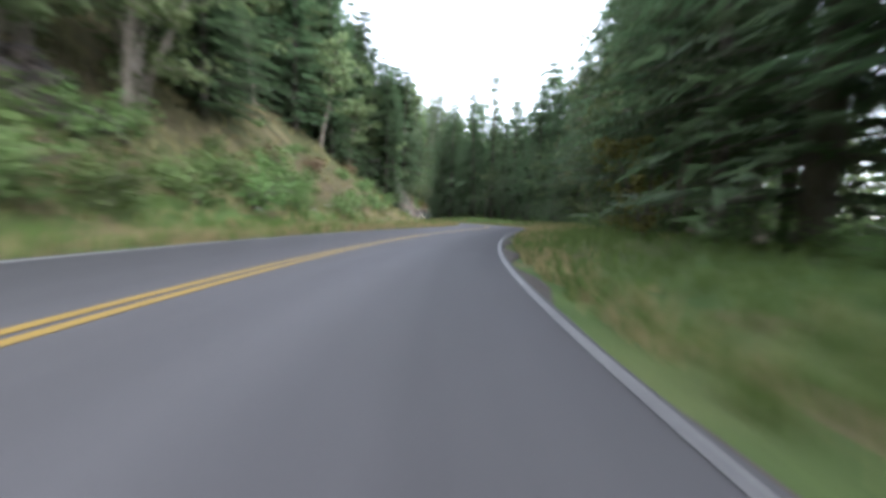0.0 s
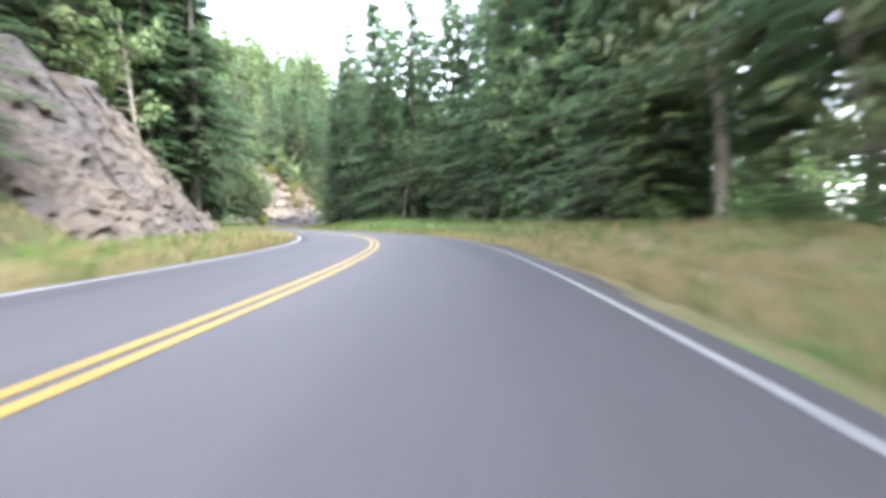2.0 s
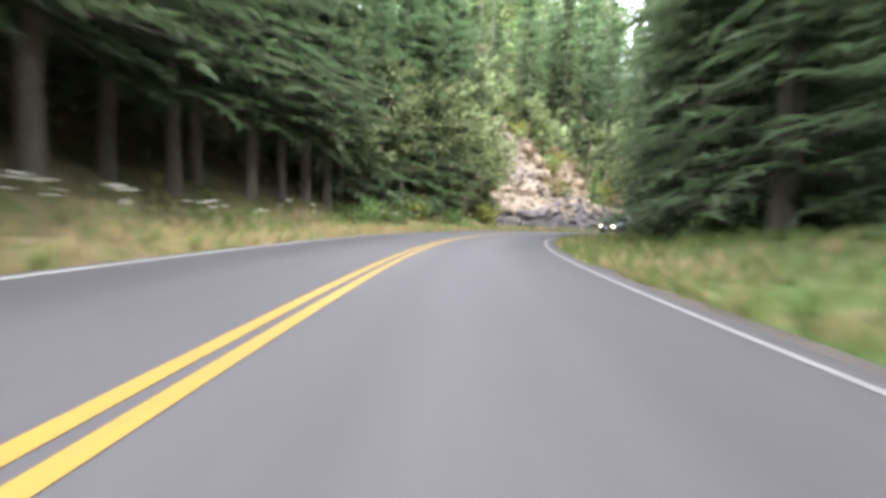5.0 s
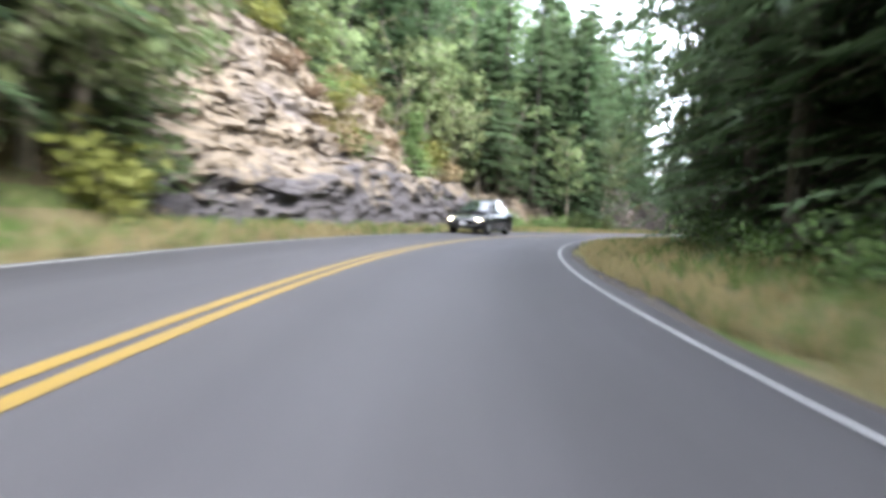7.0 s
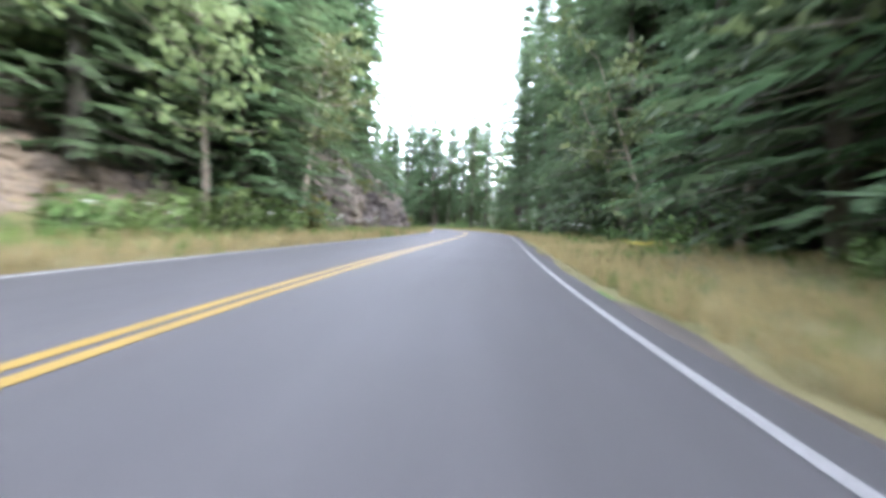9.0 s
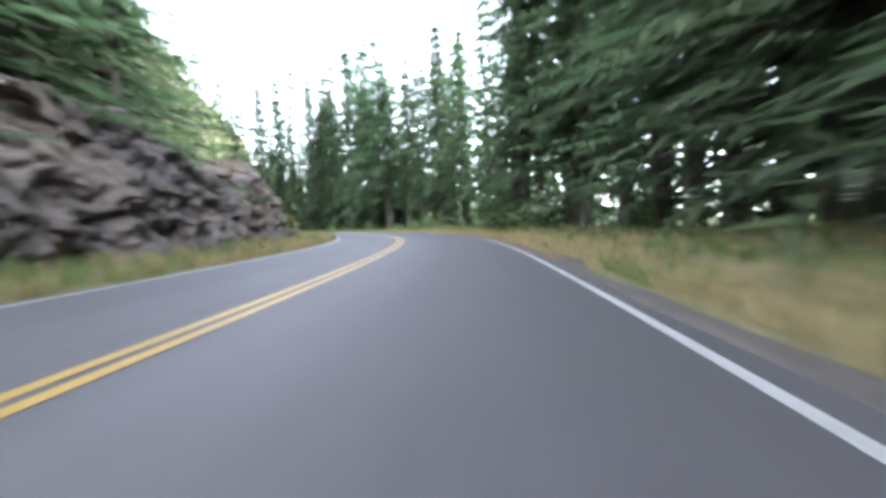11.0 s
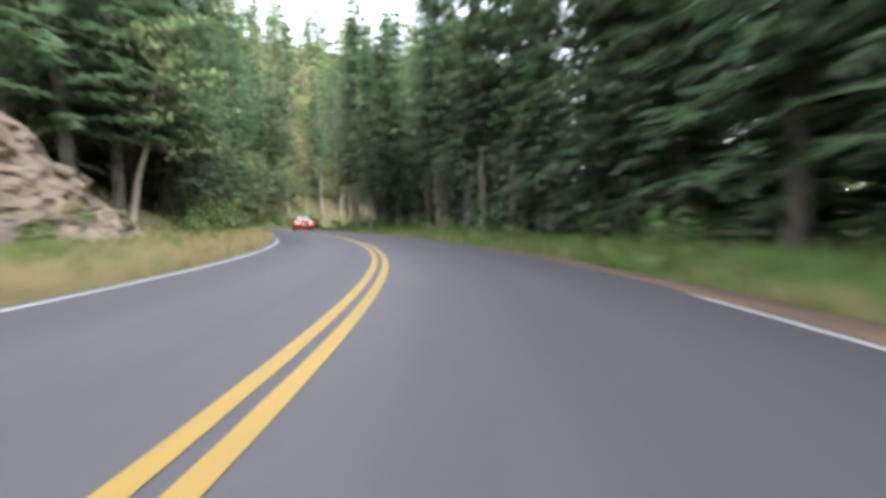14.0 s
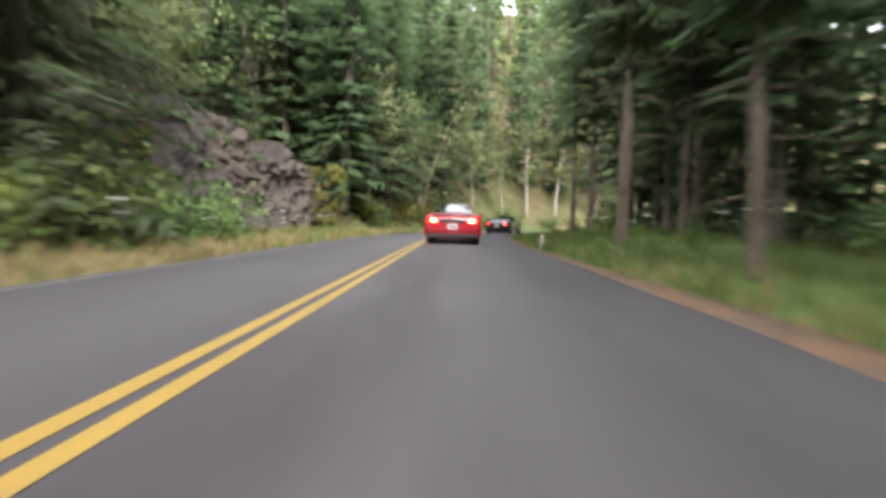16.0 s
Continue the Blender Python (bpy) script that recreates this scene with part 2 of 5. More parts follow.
def bark_mat(name, dark, light):
    m, t, b = nt(name)
    n = noise_fac(t, 5, 6, 0.7, 0.35, 0.65, stretch=(3, 3, 0.5))
    g = noise_fac(t, 0.8, 3, 0.6, 0.35, 0.65)
    a = mix(t, n, dark, light)
    a = mix(t, g, a, mix(t, 0.4, a, (0.12, 0.13, 0.08)))
    t.links.new(a, b.inputs["Base Color"])
    b.inputs["Roughness"].default_value = 0.95
    bump(t, b, n, 0.8, 0.04)
    return m


def plain_mat(name, col, rough=0.5, metal=0.0, coat=0.0, dirt=0.15):
    m, t, b = nt(name)
    n = noise_fac(t, 6, 5, 0.7, 0.4, 0.7)
    a = mix(t, n, col, mix(t, dirt, col, (0.12, 0.11, 0.09)))
    t.links.new(a, b.inputs["Base Color"])
    rr = t.nodes.new("ShaderNodeMapRange")
    rr.inputs["To Min"].default_value, rr.inputs["To Max"].default_value = rough, min(1.0, rough + 0.15)
    t.links.new(n, rr.inputs["Value"])
    t.links.new(rr.outputs[0], b.inputs["Roughness"])
    b.inputs["Metallic"].default_value = metal
    b.inputs["Coat Weight"].default_value = coat
    b.inputs["Coat Roughness"].default_value = 0.06
    return m


def lamp_mat(name, col, strength):
    m, t, b = nt(name)
    b.inputs["Base Color"].default_value = (*col, 1)
    b.inputs["Roughness"].default_value = 0.2
    b.inputs["Emission Color"].default_value = (*col, 1)
    b.inputs["Emission Strength"].default_value = strength
    return m


def glass_mat(name, col):
    m, t, b = nt(name)
    b.inputs["Base Color"].default_value = (*col, 1)
    b.inputs["Roughness"].default_value = 0.03
    b.inputs["IOR"].default_value = 2.5
    b.inputs["Specular IOR Level"].default_value = 0.9
    b.inputs["Coat Weight"].default_value = 1.0
    b.inputs["Coat Roughness"].default_value = 0.02
    return m


ASPHALT = asphalt_mat()
TAR = tar_mat("tar_seam", (0.022, 0.022, 0.024))
PATCH = tar_mat("dark_stain", (0.019, 0.018, 0.02))
YELLOW = paint_mat("yellow_road_paint", (0.275, 0.178, 0.03), 0.55)
WHITE = paint_mat("white_road_paint", (0.204, 0.204, 0.208), 0.49)
WHITE_WORN = paint_mat("worn_white_road_paint", (0.16, 0.16, 0.158), 0.42)
WHITE_FRESH = paint_mat("fresh_white_road_paint", (0.25, 0.25, 0.247), 0.54)
GROUND = ground_mat("forest_floor", (0.091, 0.068, 0.042), (0.152, 0.118, 0.068), (0.068, 0.091, 0.030), (0.129, 0.129, 0.053))
TURF_DRY = ground_mat("dry_turf", (0.152, 0.125, 0.068), (0.213, 0.179, 0.099), (0.122, 0.129, 0.053), (0.190, 0.179, 0.084))
TURF_GREEN = ground_mat("green_turf", (0.09, 0.115, 0.04), (0.14, 0.15, 0.06), (0.07, 0.135, 0.036), (0.12, 0.185, 0.055))
GRAVEL = gravel_mat("gravel_shoulder", (0.05, 0.047, 0.045), (0.082, 0.068, 0.055))
DIRT = gravel_mat("dirt_shoulder", (0.075, 0.043, 0.022), (0.15, 0.074, 0.026))
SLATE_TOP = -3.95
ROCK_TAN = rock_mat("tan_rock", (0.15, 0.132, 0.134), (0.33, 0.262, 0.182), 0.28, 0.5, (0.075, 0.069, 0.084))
ROCK_PURPLE = rock_mat("purple_grey_rock", (0.101, 0.086, 0.087), (0.211, 0.168, 0.121), 0.42, 0.64)
ROCK_EARTH = rock_mat("tan_crumbling_rock", (0.118, 0.1, 0.094), (0.27, 0.205, 0.138), 0.3, 0.54)
ROCK_SPUR = rock_mat("tan_brown_rock", (0.1, 0.085, 0.082), (0.185, 0.148, 0.105), 0.42, 0.62)
ROCK_BROWN = rock_mat("dark_brown_rock", (0.082, 0.066, 0.064), (0.187, 0.136, 0.105), 0.5, 0.72)
FIR = leaf_mat("fir_needles", (0.066, 0.112, 0.054), (0.104, 0.156, 0.072), 0.54)
# young firs' own green; on the far wood its paleness stands in for haze
FIR_LIGHT = leaf_mat("young_and_hazed_fir_needles", (0.110, 0.182, 0.066), (0.204, 0.275, 0.105), 0.42)
LEAF = leaf_mat("broad_leaves", (0.1, 0.14, 0.056), (0.185, 0.23, 0.098), 0.45)
LEAF_YEL = leaf_mat("yellow_green_leaves", (0.104, 0.120, 0.024), (0.192, 0.192, 0.048), 0.45)
BUSH = leaf_mat("bush_leaves", (0.07, 0.13, 0.04), (0.15, 0.22, 0.07), 0.4)
DRYLEAF = leaf_mat("brown_dry_leaves", (0.1, 0.068, 0.036), (0.17, 0.125, 0.066), 0.3)
GRASS_DRY = leaf_mat("dry_grass", (0.236, 0.201, 0.091), (0.350, 0.300, 0.152), 0.4)
GRASS_GREEN = leaf_mat("green_grass", (0.07, 0.142, 0.036), (0.145, 0.225, 0.06), 0.4)
BARK = bark_mat("fir_bark", (0.06, 0.05, 0.042), (0.16, 0.135, 0.115))
# fir bark with sunlight on the bare trunks put into its lighter tan
BARK_TAN = bark_mat("sunlit_tan_bark", (0.085, 0.065, 0.05), (0.2, 0.155, 0.115))
BARK_PALE = bark_mat("pale_alder_bark", (0.18, 0.15, 0.12), (0.38, 0.33, 0.27))
PETAL = plain_mat("white_petals", (0.640, 0.640, 0.608), 0.7, dirt=0.05)
PETAL_Y = plain_mat("yellow_petals", (0.600, 0.480, 0.032), 0.7, dirt=0.05)
STALK = plain_mat("green_stalk", (0.10, 0.15, 0.05), 0.8)

# ---- the line of the road: s along its yellow line, d to its right side ----
KNOT, START, STEP = 8.0, -60.0, 0.5
S_AX = np.arange(START, START + KNOT * len(CURVE), STEP)
K_AX = np.interp(S_AX, START + KNOT * np.arange(len(CURVE)), np.array(CURVE) / 1000)
TH = np.cumsum(K_AX) * STEP
TH -= np.interp(0, S_AX, TH)
RX, RY = np.cumsum(-np.sin(TH)) * STEP, np.cumsum(np.cos(TH)) * STEP
RX -= np.interp(0, S_AX, RX)
RY -= np.interp(0, S_AX, RY)
S_END = float(S_AX[-1])


def heading(s):
    return float(np.interp(s, S_AX, TH))


def place(s, d):
    a = heading(s)
    return (float(np.interp(s, S_AX, RX)) + d * math.cos(a), float(np.interp(s, S_AX, RY)) + d * math.sin(a))


def ramp(x, pts):
    return float(np.interp(x, [p[0] for p in pts], [p[1] for p in pts]))


# right edge of the pavement, left edge, and the verges beyond
def edge_r(s):
    return ramp(s, [(-60, 3.13), (14, 3.15), (28, 3.22), (40, 3.35), (60, 3.28), (100, 3.28), (125, 3.34), (150, 3.3), (180, 3.28), (190, 3.24), (215, 3.22), (232, 3.18), (239, 2.92), (246, 2.92), (254, 3.3), (266, 3.24), (280, 3.3), (300, 3.3)])


EDGE_L = -2.98


def verge_rise(s):
    return ramp(s, [(-60, 0.2), (0, 0.35), (30, 0.45), (60, 0.7), (74, 1.0), (92, 0.6), (110, 0.25), (140, 0.3), (180, 0.2), (230, 0.15), (255, 0.25), (285, 0.45), (320, 0.5)])


def verge_left(s):
    return ramp(s, [(-60, 5.6), (10, 5.6), (35, 5.6), (50, 5.9), (62, 6.0), (90, 6.2), (118, 6.2), (135, 6.6), (150, 6.2), (165, 5.4), (195, 5.2), (215, 6.2), (232, 6.8), (245, 6.0), (270, 5.4), (290, 5.0), (330, 5.5)])


def rock_back(s):
    """How far the bank stands back behind a rock face."""
    return ramp(s, [(34, 0), (38, 2.6), (56, 2.0), (59, 0), (119, 0), (122, 3.4), (140, 3.0), (143, 1.8), (157, 1.8), (164, 2.4), (198, 2.0), (210, 2.0), (214, 2.4), (250, 2.4), (253, 0), (272, 0.5), (275, 2.4), (290, 2.2), (293, 0)])


def bank(s):
    return ramp(s, [(-60, 0.85), (25, 0.9), (34, 0.5), (40, 0.8), (56, 0.8), (62, 0.6), (90, 0.65), (112, 0.7), (120, 0.9), (150, 0.9), (158, 0.8), (200, 0.85), (232, 0.7), (244, 0.5), (270, 0.7), (300, 0.8)])


def ground_z(s, d):
    n = noise.noise(Vector((s * 0.13, d * 0.21, 3.0)))
    if d > 0:
        e = edge_r(s)
        u = d - e
        if u < 0.05:
            return -0.09
        z = -0.05 - 0.06 * min(1.0, u / 0.5)
        z += verge_rise(s) * min(1.0, max(0.0, (u - 0.6) / 3.6)) ** 1.4
        fall = ramp(s, [(-60, 13), (100, 13), (190, 12.5), (225, 20), (300, 30)])
        z -= max(0.0, d - fall) * 0.1
        z = max(z, -12.0)
        return z + n * 0.18 * min(1.0, max(0.0, (u - 0.3) / 2))
    u = EDGE_L - d
    if u < 0.05:
        return -0.09
    w = -verge_left(s) - rock_back(s) - d
    z = -0.04 - 0.05 * min(1.0, u / 0.6)
    z += 0.18 * min(1.0, u / 2.5)
    if w > 0:
        m = bank(s)
        steep = 9.0
        z += m * (min(w, steep) - 0.8 * (1 - math.exp(-w / 0.8)) * 0.5) + 0.85 * max(0.0, w - steep)
        z += n * 0.5 * min(1.0, w / 4)
    return z + n * 0.08 * min(1.0, u)


def part(name, bm_or_mesh, material, parent, label="", smooth=False):
    if isinstance(bm_or_mesh, bmesh.types.BMesh):
        me = bpy.data.meshes.new(name)
        bm_or_mesh.to_mesh(me)
        bm_or_mesh.free()
    else:
        me = bm_or_mesh
    if material and not me.materials:
        me.materials.append(material)
    if smooth:
        me.polygons.foreach_set("use_smooth", [True] * len(me.polygons))
    ob = new(name, me)
    if parent:
        ob.parent = parent
    if label:
        ob["label"] = label
    return ob


def mesh_np(name, verts, faces):
    """A mesh from arrays; all faces have the same number of corners."""
    v, f = np.asarray(verts, dtype=np.float32), np.asarray(faces, dtype=np.int32)
    me = bpy.data.meshes.new(name)
    me.vertices.add(len(v))
    me.vertices.foreach_set("co", v.ravel())
    n = f.shape[1]
    me.loops.add(f.size)
    me.loops.foreach_set("vertex_index", f.ravel())
    me.polygons.add(len(f))
    me.polygons.foreach_set("loop_start", np.arange(0, f.size, n, dtype=np.int32))
    me.update(calc_edges=True)
    me.validate()
    return me


def grid_faces(rows, cols):
    i = np.arange(rows - 1)[:, None] * cols + np.arange(cols - 1)[None]
    return np.stack([i, i + 1, i + cols + 1, i + cols], -1).reshape(-1, 4)


DRY_R = [(-60, -0.05), (12, 0.0), (26, 0.5), (42, 0.62), (56, 0.3), (66, 0.1), (90, 0.15), (108, 0.25), (122, 0.55), (150, 0.7), (188, 0.6), (205, 0.55), (218, 0.45), (228, 0.15), (240, -0.05), (300, -0.1)]
DRY_L = [(-60, 0.4), (-5, 0.45), (20, 0.75), (60, 0.85), (105, 0.7), (150, 0.75), (200, 0.75), (240, 0.85), (275, 0.7), (320, 0.5)]


# ---- ground: one sheet, from the road's edges to the horizon ----
D_AX = [-46, -42, -38, -34, -30, -26.5, -23, -20, -17.5, -15.5, -14, -12.5, -11, -10, -9, -8.2, -7.4, -6.8, -6.2, -5.7, -5.2, -4.7, -4.2, -3.8, -3.4, -3.05, -2.8, 0.0,
        2.9, 3.2, 3.5, 3.8, 4.1, 4.5, 5.0, 5.6, 6.3, 7.0, 8.0, 9.0, 10, 11.5, 13, 15, 17, 20, 24, 28, 33, 38, 44]
GS = np.arange(-56.0, S_END - 1.0, 1.0)


def build_ground():
    rows = []
    lo, hi = GS[0], GS[-1]
    for s in GS:
        f = (s - lo) / (hi - lo)
        pl, pr = place(s, D_AX[0]), place(s, D_AX[-1])
        al, ar = math.pi * (1.5 - f), math.pi * (-0.5 + f)
        zl = ground_z(s, D_AX[0])
        cx, cy = 0.0, 150.0
        row = [(cx + 2500 * math.cos(al), cy + 2500 * math.sin(al), 95.0), (0.75 * pl[0] + 0.25 * (cx + 420 * math.cos(al)), 0.75 * pl[1] + 0.25 * (cy + 420 * math.sin(al)), zl + 30)]
        row += [(*place(s, d), ground_z(s, d)) for d in D_AX]
        row += [(0.6 * pr[0] + 0.4 * (cx + 420 * math.cos(ar)), 0.6 * pr[1] + 0.4 * (cy + 420 * math.sin(ar)), -14.0), (cx + 2500 * math.cos(ar), cy + 2500 * math.sin(ar), -18.0)]
        rows.append(row)
    v = np.array(rows).reshape(-1, 3)
    me = mesh_np("ground", v, grid_faces(len(rows), len(rows[0])))
    ob = part("ground", me, GROUND, None, smooth=True)
    me.materials.append(TURF_DRY)
    me.materials.append(TURF_GREEN)
    r = random.Random(77)
    dd = [-200, -80] + D_AX + [80, 200]
    kinds = []
    for i in range(len(rows) - 1):
        s = float(GS[i])
        for j in range(len(dd) - 1):
            d = (dd[j] + dd[j + 1]) / 2
            n = 0.5 * noise.noise(Vector((s * 0.25, d * 0.4, 8.0))) + r.uniform(-0.2, 0.2)
            k = 0
            if 0 < d < 9.5:
                k = 1 if ramp(s, DRY_R) + (0.25 if d < 5.5 else -0.1) + n > 0.5 else 2
            elif -verge_left(s) - 1.0 < d <= 0:
                k = 1 if ramp(s, DRY_L) + (0.2 if d > -4.5 else -0.15) + n > 0.5 else 2
            elif -15 < d < 0 and ((s < 40 and n > 0.25) or (120 < s < 250 and n > -0.05)):
                k = 1
            kinds.append(k)
    me.polygons.foreach_set("material_index", kinds)
    return tagged(ob, "rough forest soil with moss and dry grass", "ground", kind="structure")


GROUND_OB = build_ground()
BVH = BVHTree.FromPolygons([tuple(v.co) for v in GROUND_OB.data.vertices], [tuple(p.vertices) for p in GROUND_OB.data.polygons])


def on_ground(x, y):
    hit = BVH.ray_cast(Vector((x, y, 400)), Vector((0, 0, -1)))
    return hit[0].z if hit[0] else 0.0


def strip(name, d0, d1, z, s0=-56.0, s1=None, step=1.0, thick=0.0):
    """A band along the road between two offsets, which may be functions of s."""
    s1 = s1 or S_END - 1.5
    ss = np.arange(s0, s1 + step * 0.5, step)
    a = d0 if callable(d0) else (lambda s: d0)
    b = d1 if callable(d1) else (lambda s: d1)
    if thick:
        v = [p for s in ss for p in ((*place(s, a(s)), z - thick), (*place(s, a(s) + 0.01), z), (*place(s, b(s) - 0.01), z), (*place(s, b(s)), z - thick))]
        f = grid_faces(len(ss), 4)
    else:
        v = [p for s in ss for p in ((*place(s, a(s)), z), (*place(s, b(s)), z))]
        f = grid_faces(len(ss), 2)
    return mesh_np(name, v, f)


def wobble(k, amp, f=1.0):
    return lambda s: amp * noise.noise(Vector((s * f, k * 7.3, 1.1)))


w1, w2 = wobble(1, 0.12, 0.6), wobble(2, 0.15, 0.5)
road = part("road", strip("road", lambda s: EDGE_L + w1(s) * 0.5, lambda s: edge_r(s) + w2(s) * 0.5, 0.0, thick=0.2), ASPHALT, None, smooth=False)
tagged(road, "worn grey asphalt two-lane mountain road", "road", kind="structure")
# the pavement's wear follows the lanes: its map is offset across, distance along
lanes = road.data.uv_layers.new(name="lanes")
ends = [p for s in np.arange(-56.0, S_END - 1.0, 1.0) for p in ((EDGE_L, s), (EDGE_L, s), (edge_r(s), s), (edge_r(s), s))]
for loop in road.data.loops:
    lanes.data[loop.index].uv = ends[min(loop.vertex_index, len(ends) - 1)]
g0 = wobble(5, 0.35, 0.4)
edge_w = [(-60, 0.1), (20, 0.12), (45, 0.2), (75, 0.2), (130, 0.12), (165, 0.14), (190, 0.5), (215, 0.55), (240, 0.55), (270, 0.5), (310, 0.3)]
for s0, s1, mat, label in ((-56.0, 180.0, GRAVEL, "grey gravel and dirt shoulder"), (180.0, None, DIRT, "orange-brown dirt shoulder strewn with needles")):
    shoulder = part("shoulder", strip("shoulder", lambda s: edge_r(s) - 0.3, lambda s: edge_r(s) + ramp(s, edge_w) + g0(s), -0.03, s0, s1, thick=0.12), mat, None)
    tagged(shoulder, label, "shoulder", kind="structure")
for nm, c in (("centre_line", -0.076), ("centre_line", 0.106)):
    ln = part(nm, strip(nm, c - 0.052, c + 0.052, 0.005), YELLOW, None)
    tagged(ln, "worn yellow centre line painted on asphalt", "road marking", kind="structure")
for s0, s1, c0, c1, mat, label in ((-56.0, 14.0, 3.01, 3.09, WHITE_WORN, "faded grey-white edge line painted on asphalt"), (14.0, 125.0, 3.02, 3.09, WHITE, "worn white edge line painted on asphalt"), (125.0, 172.0, 2.985, 3.055, WHITE, "worn white edge line painted on asphalt"), (172.0, 232.0, 3.05, 3.13, WHITE_FRESH, "white edge line painted on asphalt")):
    ln = part("edge_line", strip("edge_line", c0, c1, 0.005, s0, s1), mat, None)
    tagged(ln, label, "road marking", kind="structure")
ln = part("edge_line", strip("edge_line", -2.82, -2.71, 0.005, s1=250.0), WHITE_FRESH, None)
tagged(ln, "white edge line painted on asphalt", "road marking", kind="structure")
ln = part("edge_line", strip("edge_line", -2.82, -2.73, 0.005, s0=250.0), WHITE_WORN, None)
tagged(ln, "worn white edge line painted on asphalt", "road marking", kind="structure")


# ---- plants ----
def tube(bm, pts, radii, seg=6):
    """A tapered tube through points."""
    rings = []
    for i, p in enumerate(pts):
        p = Vector(p)
        t = (Vector(pts[min(i + 1, len(pts) - 1)]) - Vector(pts[max(i - 1, 0)])).normalized()
        q = t.to_track_quat('Z', 'Y')
        rings.append([bm.verts.new(p + q @ Vector((radii[i] * math.cos(6.2832 * j / seg), radii[i] * math.sin(6.2832 * j / seg), 0))) for j in range(seg)])
    for a, b in zip(rings, rings[1:]):
        for j in range(seg):
            bm.faces.new((a[j], a[(j + 1) % seg], b[(j + 1) % seg], b[j]))
    bm.faces.new(rings[-1])
    bm.faces.new(rings[0][::-1])


def set_normals(me, normals):
    """Shading normals of the vertices, so that foliage takes the light as soft masses."""
    at = me.attributes.new("custom_normal", 'FLOAT_VECTOR', 'POINT')
    at.data.foreach_set("vector", np.asarray(normals, dtype=np.float32).ravel())


class Cards:
    """Collects small folded leaf shapes (two triangles each) into arrays."""

    def __init__(self):
        self.v, self.f, self.n = [], [], []

    def add(self, base, along, side, up, length, width, out=None):
        n = len(self.v)
        tip = base + along * length
        mid = base + along * (length * 0.45)
        self.v += [base, mid + side * width + up * (-0.15 * width), tip, mid - side * width + up * (-0.15 * width)]
        out = out or Vector((0, 0, 1))
        self.n += [out] * 4
        if side.cross(along).dot(out) > 0:
            self.f += [(n, n + 1, n + 2), (n, n + 2, n + 3)]
        else:
            self.f += [(n, n + 2, n + 1), (n, n + 3, n + 2)]

    def blade(self, base, along, side, length, width, out):
        """One slim spray, a single triangle."""
        n = len(self.v)
        self.v += [base - side * width, base + side * width, base + along * length]
        self.n += [out] * 3
        self.f.append((n, n + 1, n + 2) if side.cross(along).dot(out) > 0 else (n, n + 2, n + 1))

    def mesh(self, name):
        me = mesh_np(name, [tuple(p) for p in self.v], self.f)
        nn = np.array([tuple(p) for p in self.n], dtype=np.float32)
        set_normals(me, nn / np.linalg.norm(nn, axis=1, keepdims=True))
        return me


def rnd_dir(r):
    while True:
        v = Vector((r.uniform(-1, 1), r.uniform(-1, 1), r.uniform(-1, 1)))
        if 0.05 < v.length < 1:
            return v.normalized()


